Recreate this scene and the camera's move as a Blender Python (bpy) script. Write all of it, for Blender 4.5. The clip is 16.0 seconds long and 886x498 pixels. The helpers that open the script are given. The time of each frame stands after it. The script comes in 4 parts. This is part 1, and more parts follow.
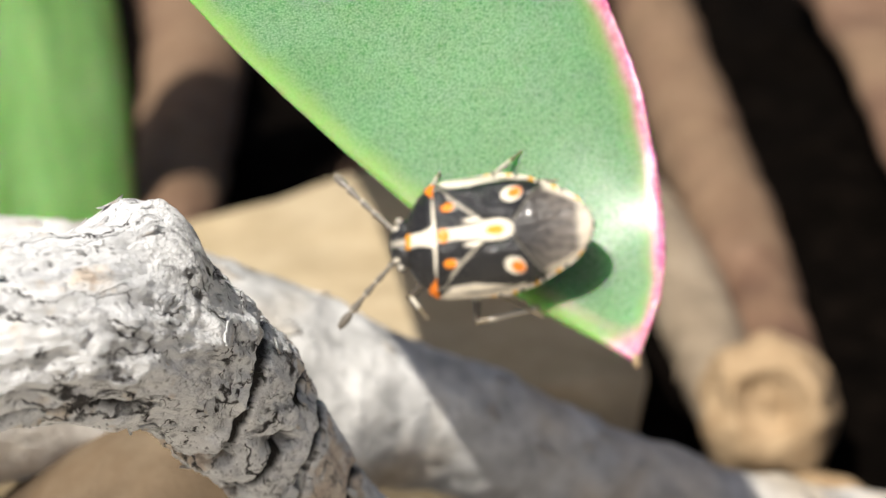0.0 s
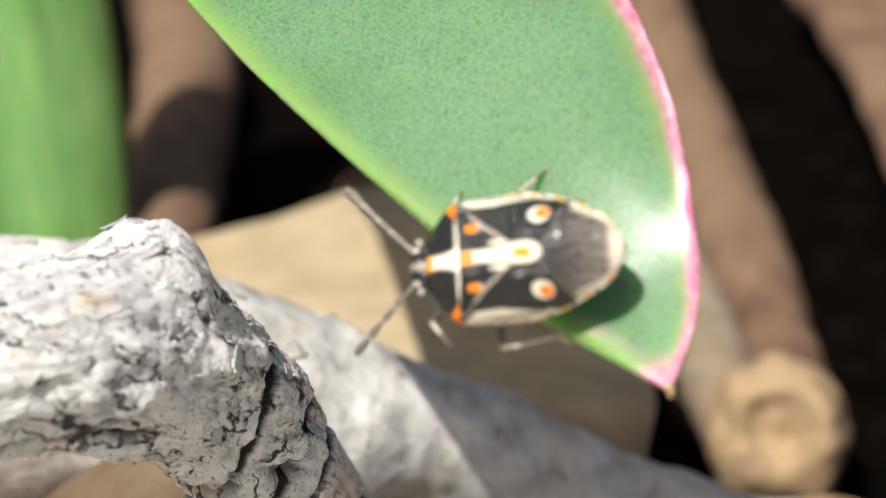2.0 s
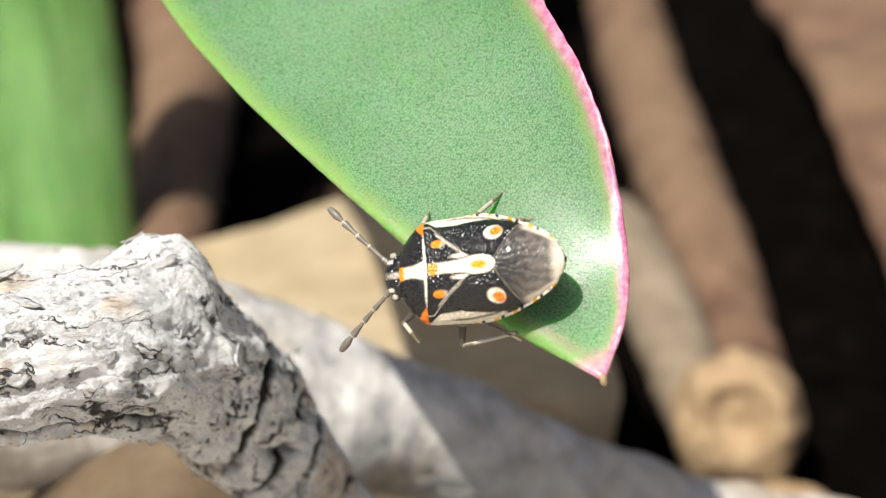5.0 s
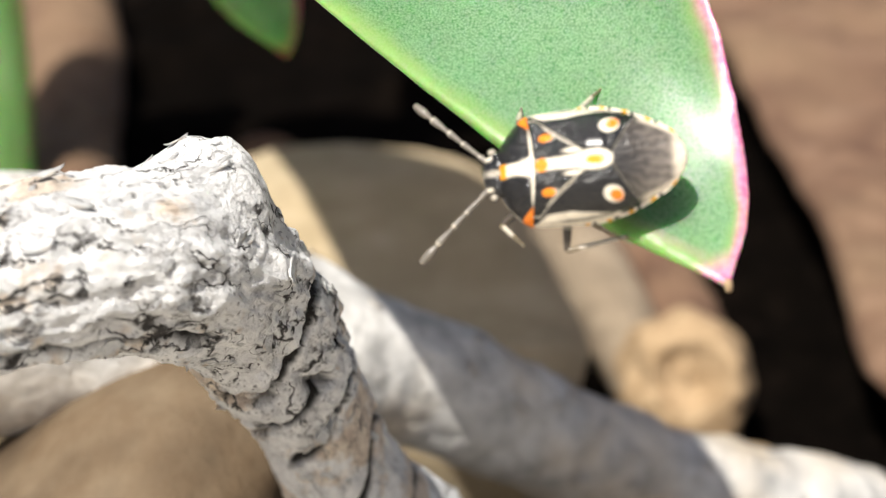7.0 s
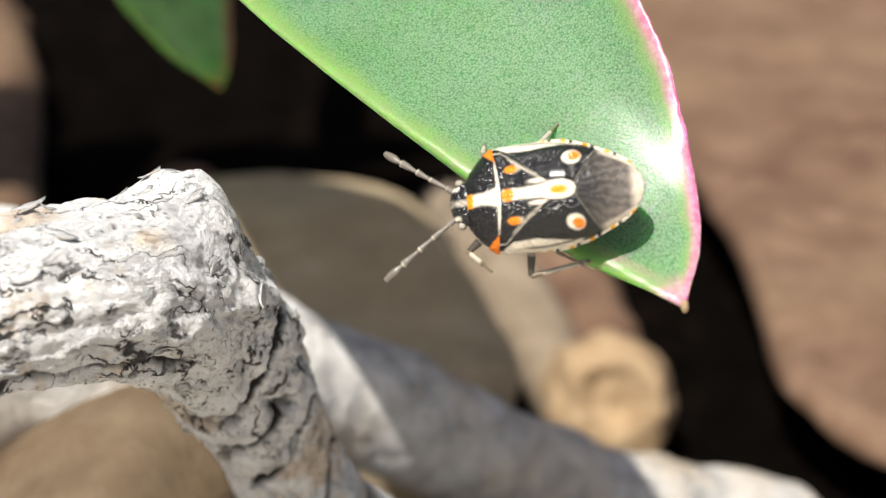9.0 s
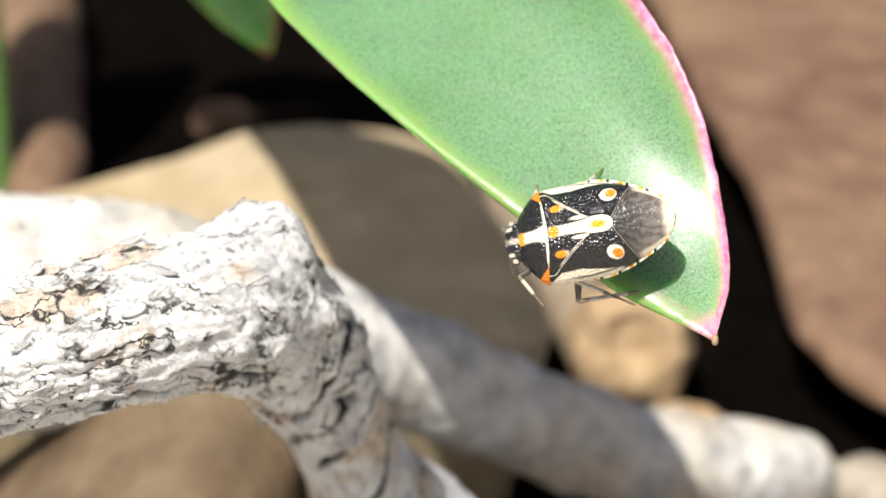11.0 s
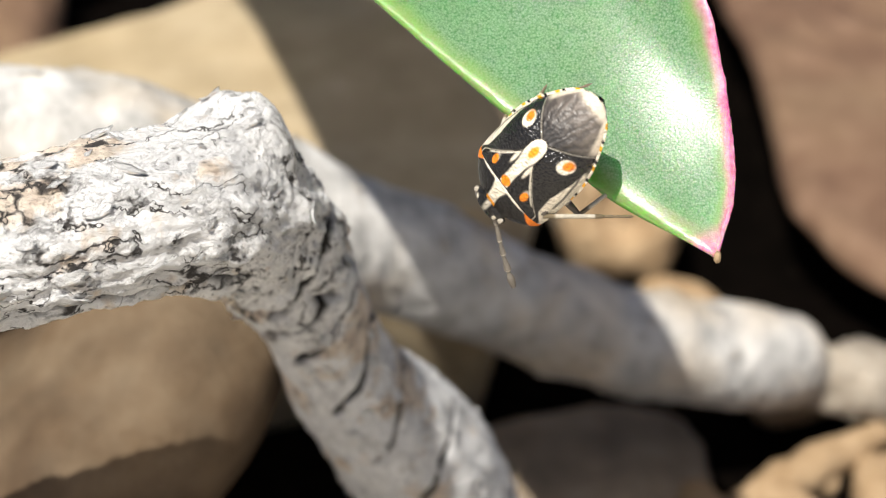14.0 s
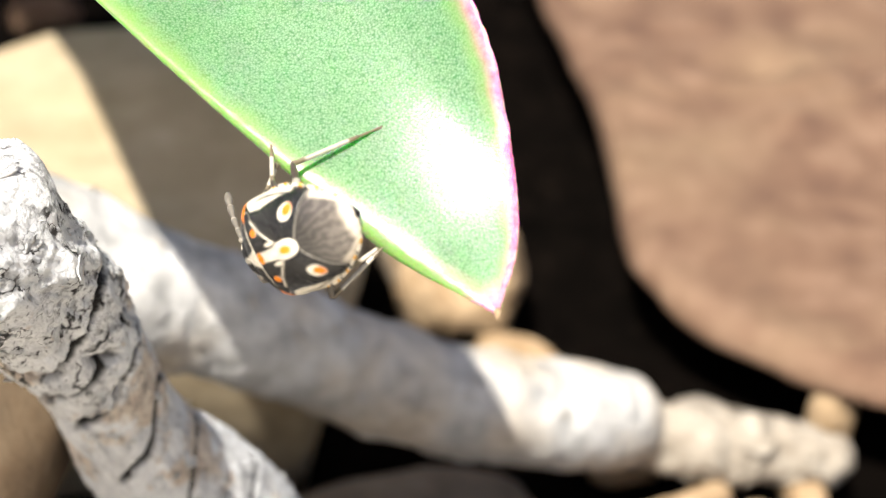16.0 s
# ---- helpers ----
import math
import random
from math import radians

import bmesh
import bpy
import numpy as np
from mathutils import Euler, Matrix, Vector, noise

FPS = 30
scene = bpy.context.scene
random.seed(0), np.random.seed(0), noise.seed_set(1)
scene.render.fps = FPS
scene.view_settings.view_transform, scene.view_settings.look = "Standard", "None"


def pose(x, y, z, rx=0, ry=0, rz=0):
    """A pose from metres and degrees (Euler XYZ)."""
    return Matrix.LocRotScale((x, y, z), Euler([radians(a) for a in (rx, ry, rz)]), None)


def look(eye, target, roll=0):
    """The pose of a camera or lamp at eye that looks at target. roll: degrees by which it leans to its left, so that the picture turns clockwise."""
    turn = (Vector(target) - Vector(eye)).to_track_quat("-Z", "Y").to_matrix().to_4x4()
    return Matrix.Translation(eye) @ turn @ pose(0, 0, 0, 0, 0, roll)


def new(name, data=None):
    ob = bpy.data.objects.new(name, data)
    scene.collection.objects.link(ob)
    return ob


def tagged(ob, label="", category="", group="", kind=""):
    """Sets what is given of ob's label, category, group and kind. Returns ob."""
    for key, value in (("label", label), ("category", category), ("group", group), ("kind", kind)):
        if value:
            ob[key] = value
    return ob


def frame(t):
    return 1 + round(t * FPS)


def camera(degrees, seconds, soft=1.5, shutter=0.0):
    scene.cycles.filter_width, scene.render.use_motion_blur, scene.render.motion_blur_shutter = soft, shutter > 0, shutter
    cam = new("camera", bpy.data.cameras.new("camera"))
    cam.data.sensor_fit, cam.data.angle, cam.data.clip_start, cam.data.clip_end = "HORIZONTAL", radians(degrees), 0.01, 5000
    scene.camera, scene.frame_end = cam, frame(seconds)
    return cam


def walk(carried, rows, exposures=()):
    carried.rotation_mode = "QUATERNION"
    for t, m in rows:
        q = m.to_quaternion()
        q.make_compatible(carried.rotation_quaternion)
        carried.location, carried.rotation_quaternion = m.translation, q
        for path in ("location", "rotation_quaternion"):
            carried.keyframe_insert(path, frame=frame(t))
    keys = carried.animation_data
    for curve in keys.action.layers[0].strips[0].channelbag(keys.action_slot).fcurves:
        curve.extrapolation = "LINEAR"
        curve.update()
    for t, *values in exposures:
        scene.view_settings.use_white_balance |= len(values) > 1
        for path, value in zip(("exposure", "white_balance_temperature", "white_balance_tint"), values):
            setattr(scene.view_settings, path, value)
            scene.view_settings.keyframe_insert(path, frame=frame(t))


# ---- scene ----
# A macro view of a bug on a succulent leaf beside a weathered branch. Lengths below are in millimetres, turned into metres as meshes are made.
cam = camera(26.0, 16.0, soft=1.2)
cam.data.dof.use_dof = True
cam.data.dof.focus_distance = 0.069
cam.data.dof.aperture_fstop = 66.0
PATH = [
    (0, (0.01241, 0.00990, 0.07358), (0.00209, 0.07764, 0.04310), -4.30),
    (0.5, (0.01241, 0.01263, 0.07300), (0.00242, 0.08052, 0.04273), -4.06),
    (1, (0.01230, 0.01224, 0.07249), (0.00247, 0.08015, 0.04221), -4.11),
    (1.5, (0.01110, 0.01157, 0.07271), (0.00104, 0.07945, 0.04243), -4.19),
    (2, (0.01100, 0.01241, 0.07269), (0.00117, 0.08047, 0.04275), -4.06),
    (2.5, (0.01099, 0.01109, 0.07305), (0.00099, 0.07906, 0.04294), -4.18),
    (3, (0.01125, 0.01107, 0.07344), (0.00161, 0.07902, 0.04319), -4.12),
    (3.2, (0.01146, 0.01044, 0.07436), (0.00166, 0.07849, 0.04441), -4.07),
    (5.3, (0.01333, 0.00265, 0.07732), (0.00371, 0.07062, 0.04712), -4.19),
    (5.5, (0.01245, 0.00243, 0.07706), (0.00326, 0.07038, 0.04666), -4.06),
    (6, (0.00845, 0.00248, 0.07591), (-0.00065, 0.07039, 0.04542), -3.84),
    (6.5, (0.00630, 0.00641, 0.07335), (0.00135, 0.07466, 0.04265), -2.15),
    (7, (0.00343, 0.00643, 0.07251), (0.00085, 0.07489, 0.04199), -1.31),
    (7.5, (0.00159, 0.00870, 0.07097), (0.00030, 0.07738, 0.04088), -0.83),
    (8, (0.00183, 0.00783, 0.07097), (0.00171, 0.07672, 0.04131), -0.48),
    (8.2, (0.00217, 0.00621, 0.07169), (0.00260, 0.07513, 0.04211), -0.35),
    (10.3, (-0.00137, 0.00057, 0.07688), (0.00068, 0.06927, 0.04686), -0.74),
    (10.5, (-0.00135, -0.00122, 0.07833), (-0.00007, 0.06683, 0.04682), -0.59),
    (11, (-0.00089, -0.00161, 0.08270), (0.00016, 0.06522, 0.04868), -0.47),
    (11.5, (0.00059, -0.00235, 0.08223), (0.00189, 0.06297, 0.04540), 0.11),
    (12, (-0.00020, -0.00118, 0.08419), (0.00063, 0.06379, 0.04674), 0.04),
    (12.5, (-0.00037, 0.00009, 0.08448), (0.00030, 0.06455, 0.04614), 0.24),
    (13, (-0.00192, -0.00009, 0.08513), (-0.00201, 0.06414, 0.04641), 0.05),
    (13.5, (-0.00216, 0.00184, 0.08415), (-0.00165, 0.06566, 0.04477), 0.44),
    (14, (-0.00083, 0.00375, 0.08282), (0.00076, 0.06735, 0.04310), 1.08),
    (14.5, (-0.00084, 0.00600, 0.08212), (0.00117, 0.06963, 0.04248), 1.38),
    (15, (0.00039, 0.00871, 0.08146), (0.00374, 0.07268, 0.04246), 1.78),
    (15.5, (0.00211, 0.00868, 0.07956), (0.00795, 0.07309, 0.04159), 2.46),
    (16, (0.00328, 0.00726, 0.08072), (0.00934, 0.07180, 0.04299), 3.04),
]
walk(cam, [(t, look(eye, target, roll)) for t, eye, target, roll in PATH],
     exposures=[(0.0, 0.34), (0.5, 0.42), (1.0, 0.28), (2.0, 0.3), (5.3, 0.36), (6.0, 0.61), (6.6, 0.48), (7.5, 0.56), (8.2, 0.38), (10.3, 0.36), (10.6, 0.36), (11.0, 0.52), (11.5, 0.84), (12.0, 0.58), (12.5, 0.36), (13.0, 0.56), (13.5, 0.39), (14.0, 0.29), (14.6, 0.25), (15.1, 0.36), (15.5, 1.14), (16.0, 0.93)])

# ---- light: clear midday sky and one sun from behind the camera, over its left shoulder ----
SUN_WAY = Vector((0.235, 0.44, -0.865)).normalized()
world = bpy.data.worlds.new("sky")
scene.world = world
world.use_nodes = True
sky = world.node_tree.nodes.new("ShaderNodeTexSky")
sky.sky_type, sky.sun_disc = "NISHITA", False
sky.air_density, sky.dust_density = 0.7, 4.0
sky.sun_elevation = math.asin(-SUN_WAY.z)
sky.sun_rotation = math.atan2(-SUN_WAY.x, -SUN_WAY.y)
world.node_tree.links.new(sky.outputs[0], world.node_tree.nodes["Background"].inputs[0])
world.node_tree.nodes["Background"].inputs[1].default_value = 0.062
sun = new("sun", bpy.data.lights.new("sun", "SUN"))
sun.data.energy, sun.data.angle, sun.data.color = 5.0, radians(0.5), (1.0, 0.95, 0.87)
sun.matrix_world = look((0, 0, 1), Vector((0, 0, 1)) + SUN_WAY)

MM = 0.001


# ---- materials ----
def nodes_of(name):
    m = bpy.data.materials.new(name)
    m.use_nodes = True
    return m, m.node_tree.nodes, m.node_tree.links, m.node_tree.nodes["Principled BSDF"]


def noise_node(n, l, coord, scale, detail=4.0, rough=0.6, stretch=None):
    if stretch:
        mp = n.new("ShaderNodeMapping")
        mp.inputs["Scale"].default_value = stretch
        l.new(coord, mp.inputs[0])
        coord = mp.outputs[0]
    t = n.new("ShaderNodeTexNoise")
    t.inputs["Scale"].default_value, t.inputs["Detail"].default_value, t.inputs["Roughness"].default_value = scale, detail, rough
    l.new(coord, t.inputs["Vector"])
    return t.outputs["Fac"]


def ramp_node(n, l, fac, stops):
    r = n.new("ShaderNodeValToRGB")
    while len(r.color_ramp.elements) < len(stops):
        r.color_ramp.elements.new(0.5)
    for e, (p, c) in zip(r.color_ramp.elements, stops):
        e.position, e.color = p, (*c, 1)
    l.new(fac, r.inputs[0])
    return r.outputs[0]


def mix_node(n, l, fac, a, b, blend="MIX"):
    m = n.new("ShaderNodeMix")
    m.data_type, m.blend_type = "RGBA", blend
    for socket, v in ((m.inputs[0], fac), (m.inputs[6], a), (m.inputs[7], b)):
        if isinstance(v, (int, float)):
            socket.default_value = v
        elif isinstance(v, tuple):
            socket.default_value = (*v, 1)
        else:
            l.new(v, socket)
    return m.outputs[2]


def bump_node(n, l, height, strength, distance, normal=None):
    b = n.new("ShaderNodeBump")
    b.inputs["Strength"].default_value, b.inputs["Distance"].default_value = strength, distance * MM
    l.new(height, b.inputs["Height"])
    if normal is not None:
        l.new(normal, b.inputs["Normal"])
    return b.outputs[0]


def rough_material(name, stops, size, patch_stops=None, patch_size=6.0, patch_amount=0.5, rough=0.85, bump=0.25, grain=0.25, stretch=None, shine=0.3):
    """Weathered matter: colours in a noise of a size in mm, patches in a larger one, and a relief in two sizes."""
    m, n, l, p = nodes_of(name)
    co = n.new("ShaderNodeTexCoord").outputs["Object"]
    c = ramp_node(n, l, noise_node(n, l, co, 1000 / size, 6, 0.65, stretch), stops)
    if patch_stops:
        fac = ramp_node(n, l, noise_node(n, l, co, 1000 / patch_size, 3, 0.5), [(0.42, (0, 0, 0)), (0.6, (patch_amount,) * 3)])
        c = mix_node(n, l, fac, c, ramp_node(n, l, noise_node(n, l, co, 2500 / size, 5), patch_stops))
    l.new(c, p.inputs["Base Color"])
    p.inputs["Roughness"].default_value = rough
    p.inputs["Specular IOR Level"].default_value = shine
    b1 = bump_node(n, l, noise_node(n, l, co, 1000 / size, 6, 0.7, stretch), 0.8, bump)
    l.new(bump_node(n, l, noise_node(n, l, co, 1000 / grain, 4, 0.7), 0.6, grain * 0.3, b1), p.inputs["Normal"])
    return m


def bark_material(name):
    """Silver-grey weathered bark: pale plates with fibres along the limb, parted by fine dark cracks, with ochre patches where the bark has come off."""
    m, n, l, p = nodes_of(name)
    co = n.new("ShaderNodeTexCoord").outputs["Object"]
    along = n.new("ShaderNodeAttribute")
    along.attribute_name = "grain"
    marks = n.new("ShaderNodeAttribute")
    marks.attribute_name = "crack_dark"
    mark = n.new("ShaderNodeSeparateColor")
    l.new(marks.outputs["Color"], mark.inputs[0])
    warp = n.new("ShaderNodeMix")
    warp.data_type, warp.blend_type = "RGBA", "LINEAR_LIGHT"
    warp.inputs[0].default_value = 0.0008
    nz = n.new("ShaderNodeTexNoise")
    nz.inputs["Scale"].default_value, nz.inputs["Detail"].default_value = 900, 5
    l.new(co, nz.inputs["Vector"])
    l.new(along.outputs["Vector"], warp.inputs[6])
    l.new(nz.outputs["Color"], warp.inputs[7])

    def stretched(by):
        mp = n.new("ShaderNodeMapping")
        mp.inputs["Scale"].default_value = (by, 1.0, 1.0)
        l.new(warp.outputs[2], mp.inputs[0])
        return mp.outputs[0]

    def seams(scale, by, width, turn=0.0):
        """Wandering hairline seams: where a stretched noise crosses its middle value."""
        mp = n.new("ShaderNodeMapping")
        mp.inputs["Rotation"].default_value = (0.0, 0.0, turn)
        l.new(stretched(by), mp.inputs[0])
        off = n.new("ShaderNodeMath")
        off.operation = "SUBTRACT"
        l.new(noise_node(n, l, mp.outputs[0], scale, 2.5, 0.5), off.inputs[0])
        off.inputs[1].default_value = 0.5
        size = n.new("ShaderNodeMath")
        size.operation = "ABSOLUTE"
        l.new(off.outputs[0], size.inputs[0])
        return ramp_node(n, l, size.outputs[0], [(width * 0.35, (0, 0, 0)), (width, (1, 1, 1))])

    fibre = noise_node(n, l, stretched(0.3), 1500, 6, 0.72)
    grey = ramp_node(n, l, noise_node(n, l, stretched(0.5), 650, 6, 0.72), [(0.26, (0.5, 0.5, 0.52)), (0.40, (0.80, 0.80, 0.80)), (0.56, (0.94, 0.94, 0.935))])
    grey = mix_node(n, l, 0.6, grey, ramp_node(n, l, fibre, [(0.31, (0.04, 0.036, 0.036)), (0.38, (0.45, 0.44, 0.44)), (0.44, (0.93, 0.93, 0.93)), (0.7, (1.0, 1.0, 1.0))]), "MULTIPLY")
    ochre = ramp_node(n, l, noise_node(n, l, co, 1800, 5), [(0.3, (0.46, 0.30, 0.18)), (0.6, (0.80, 0.66, 0.49))])
    where = ramp_node(n, l, noise_node(n, l, co, 260, 4, 0.6), [(0.55, (0, 0, 0)), (0.62, (0.7, 0.7, 0.7))])
    c = mix_node(n, l, where, grey, ochre)
    broken = ramp_node(n, l, noise_node(n, l, co, 520, 4), [(0.42, (0, 0, 0)), (0.54, (1, 1, 1))])
    net = mix_node(n, l, mark.outputs[1], (0, 0, 0), broken)
    crack = mix_node(n, l, net, (1, 1, 1), mix_node(n, l, 1.0, seams(420, 0.3, 0.018), seams(900, 0.4, 0.014, 0.5), "MULTIPLY"))
    c = mix_node(n, l, crack, (0.05, 0.045, 0.042), c)
    # Cracks, seams and plate edges go near black.
    c = mix_node(n, l, mark.outputs[0], c, (0.016, 0.013, 0.011))
    l.new(c, p.inputs["Base Color"])
    p.inputs["Roughness"].default_value = 0.75
    p.inputs["Specular IOR Level"].default_value = 0.35
    b = bump_node(n, l, crack, 1.0, 0.14)
    b = bump_node(n, l, fibre, 1.0, 0.6, b)
    b = bump_node(n, l, noise_node(n, l, co, 2600, 6, 0.75), 0.55, 0.14, b)
    l.new(b, p.inputs["Normal"])
    return m


def soil_material(name):
    """Dark bed round the plant, blackened for shade, and unseen pale ground that bounces light."""
    m, n, l, p = nodes_of(name)
    co = n.new("ShaderNodeTexCoord").outputs["Object"]
    # Far below any soil's own tone: the gaps' shade is put into it.
    shaded_humus = ramp_node(n, l, noise_node(n, l, co, 250, 6, 0.65), [(0.3, (0.001, 0.0008, 0.0006)), (0.55, (0.0028, 0.002, 0.0015)), (0.75, (0.008, 0.0055, 0.004))])
    # Pale ground out of view, added as a reflector for downward faces.
    bounce_sand = ramp_node(n, l, noise_node(n, l, co, 300, 8, 0.75), [(0.3, (0.40, 0.37, 0.31)), (0.5, (0.58, 0.54, 0.47)), (0.7, (0.70, 0.67, 0.60))])
    bounce_sand = mix_node(n, l, 0.6, bounce_sand, ramp_node(n, l, noise_node(n, l, co, 6, 5, 0.6), [(0.35, (0.62, 0.56, 0.48)), (0.6, (1, 1, 1))]), "MULTIPLY")
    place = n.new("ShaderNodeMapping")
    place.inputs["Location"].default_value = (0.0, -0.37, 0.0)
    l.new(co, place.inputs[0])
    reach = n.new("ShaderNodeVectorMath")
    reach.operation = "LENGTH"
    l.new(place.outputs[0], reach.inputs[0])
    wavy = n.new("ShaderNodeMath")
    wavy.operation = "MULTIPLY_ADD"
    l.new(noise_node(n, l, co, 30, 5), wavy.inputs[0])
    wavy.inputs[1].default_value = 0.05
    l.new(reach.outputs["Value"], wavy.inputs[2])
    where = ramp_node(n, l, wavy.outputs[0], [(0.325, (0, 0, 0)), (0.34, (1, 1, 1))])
    l.new(mix_node(n, l, where, shaded_humus, bounce_sand), p.inputs["Base Color"])
    p.inputs["Roughness"].default_value = 1.0
    p.inputs["Specular IOR Level"].default_value = 0.02
    b = bump_node(n, l, noise_node(n, l, co, 250, 6, 0.7), 0.8, 0.8)
    l.new(bump_node(n, l, noise_node(n, l, co, 4000, 4, 0.7), 0.6, 0.08, b), p.inputs["Normal"])
    return m


def leaf_material(name, low, high, rim_a, rim_b, streak=0.0):
    """Waxy succulent skin: fine pale grain on green, pigment towards the margin from the mesh's own margin value."""
    m, n, l, p = nodes_of(name)
    co = n.new("ShaderNodeTexCoord").outputs["Object"]
    v = n.new("ShaderNodeTexVoronoi")
    v.inputs["Scale"].default_value = 12000
    l.new(co, v.inputs["Vector"])
    grain = mix_node(n, l, 0.55, v.outputs["Distance"], noise_node(n, l, co, 12000, 4, 0.75))
    c = ramp_node(n, l, grain, [(0.20, high), (0.68, low)])
    broad = ramp_node(n, l, noise_node(n, l, co, 160, 3, 0.5), [(0.35, (0.88, 0.92, 0.82)), (0.65, (1.1, 1.06, 1.12))])
    c = mix_node(n, l, 1.0, c, broad, "MULTIPLY")
    if streak:
        lines = ramp_node(n, l, noise_node(n, l, co, 260, 4, 0.6, (1, 1, 0.03)), [(0.36, (0.5, 0.55, 0.45)), (0.5, (1, 1, 1)), (0.64, (1.45, 1.3, 1.5))])
        c = mix_node(n, l, streak, c, lines, "MULTIPLY")
    at = n.new("ShaderNodeAttribute")
    at.attribute_name = "margin"
    rim = ramp_node(n, l, noise_node(n, l, co, 2600, 3), [(0.3, rim_a), (0.7, rim_b)])
    edge = n.new("ShaderNodeSeparateColor")
    l.new(at.outputs["Color"], edge.inputs[0])
    c = mix_node(n, l, edge.outputs[1], c, (0.20, 0.31, 0.08))
    c = mix_node(n, l, edge.outputs[0], c, rim)
    l.new(c, p.inputs["Base Color"])
    p.inputs["Roughness"].default_value = 0.25
    p.inputs["Specular IOR Level"].default_value = 0.3
    p.inputs["Coat Weight"].default_value, p.inputs["Coat Roughness"].default_value = 0.38, 0.6
    p.inputs["Subsurface Weight"].default_value = 0.9
    p.inputs["Subsurface Radius"].default_value = (0.10, 1.0, 0.04)
    p.inputs["Subsurface Scale"].default_value = 2.0 * MM
    b = bump_node(n, l, grain, 0.28, 0.03)
    l.new(bump_node(n, l, noise_node(n, l, co, 500, 2), 0.3, 0.06, b), p.inputs["Normal"])
    return m


def shell_material(name, rough, pit, coat=0.3):
    """Insect cuticle: pigment from the mesh, fine pits, a hard gloss."""
    m, n, l, p = nodes_of(name)
    at = n.new("ShaderNodeAttribute")
    at.attribute_name = "pigment"
    co = n.new("ShaderNodeTexCoord").outputs["Object"]
    tone = ramp_node(n, l, noise_node(n, l, co, 5000, 4), [(0.3, (0.8, 0.8, 0.8)), (0.7, (1.15, 1.15, 1.15))])
    l.new(mix_node(n, l, 1.0, at.outputs["Color"], tone, "MULTIPLY"), p.inputs["Base Color"])
    p.inputs["Roughness"].default_value = rough
    p.inputs["Coat Weight"].default_value, p.inputs["Coat Roughness"].default_value = coat, 0.2
    v = n.new("ShaderNodeTexVoronoi")
    v.inputs["Scale"].default_value = 9000
    l.new(co, v.inputs["Vector"])
    b = bump_node(n, l, v.outputs["Distance"], 0.7, pit)
    l.new(bump_node(n, l, noise_node(n, l, co, 3000, 3), 0.4, 0.05, b), p.inputs["Normal"])
    return m


GREYS = [(0.3, (0.29, 0.285, 0.275)), (0.48, (0.52, 0.51, 0.49)), (0.66, (0.72, 0.705, 0.68))]
BARK = bark_material("silver_bark")
STICK = rough_material("dry_stick", GREYS, 2.2, [(0.3, (0.30, 0.215, 0.13)), (0.7, (0.62, 0.53, 0.40))], 9.0, 0.75, bump=0.6)
SAND = rough_material("sandstone", [(0.3, (0.33, 0.255, 0.15)), (0.55, (0.44, 0.345, 0.215)), (0.75, (0.52, 0.42, 0.28))], 5.0,
                      [(0.3, (0.31, 0.245, 0.155)), (0.7, (0.47, 0.39, 0.27))], 18.0, 0.6, bump=0.3)
WORN = rough_material("worn_wood", [(0.3, (0.23, 0.19, 0.145)), (0.55, (0.37, 0.325, 0.265)), (0.75, (0.5, 0.455, 0.395))], 3.0, bump=0.5)
DUST = rough_material("grey_brown_stick", [(0.3, (0.17, 0.13, 0.092)), (0.55, (0.26, 0.205, 0.145)), (0.75, (0.34, 0.28, 0.21))], 3.0, bump=0.4)
BROWN = rough_material("red_brown_bark", [(0.3, (0.085, 0.045, 0.031)), (0.5, (0.148, 0.086, 0.054)), (0.7, (0.215, 0.134, 0.089))], 5.0,
                       [(0.3, (0.17, 0.107, 0.065)), (0.7, (0.24, 0.165, 0.10))], 22.0, 0.7, bump=0.6)
# Brown lowered for the shade under the branch; pale patches stand for sunlit stone.
SHADED_STONE = rough_material("brown_stone", [(0.3, (0.034, 0.020, 0.010)), (0.5, (0.060, 0.036, 0.019)), (0.7, (0.09, 0.057, 0.032))], 6.0,
                     [(0.3, (0.22, 0.155, 0.09)), (0.7, (0.38, 0.30, 0.20))], 12.0, 0.3, bump=0.5)
CHIP = rough_material("tan_wood_chip", [(0.3, (0.24, 0.155, 0.08)), (0.6, (0.40, 0.285, 0.17))], 2.5, bump=0.4)
YELLOW = rough_material("yellow_dry_leaf", [(0.3, (0.45, 0.33, 0.06)), (0.7, (0.65, 0.52, 0.12))], 2.0)
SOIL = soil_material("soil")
LEAF = leaf_material("glaucous_leaf", (0.064, 0.18, 0.067), (0.245, 0.375, 0.235), (0.45, 0.09, 0.22), (0.68, 0.30, 0.44))
BLADE = leaf_material("green_leaf", (0.16, 0.36, 0.10), (0.30, 0.50, 0.19), (0.30, 0.07, 0.05), (0.42, 0.14, 0.08), 0.8)


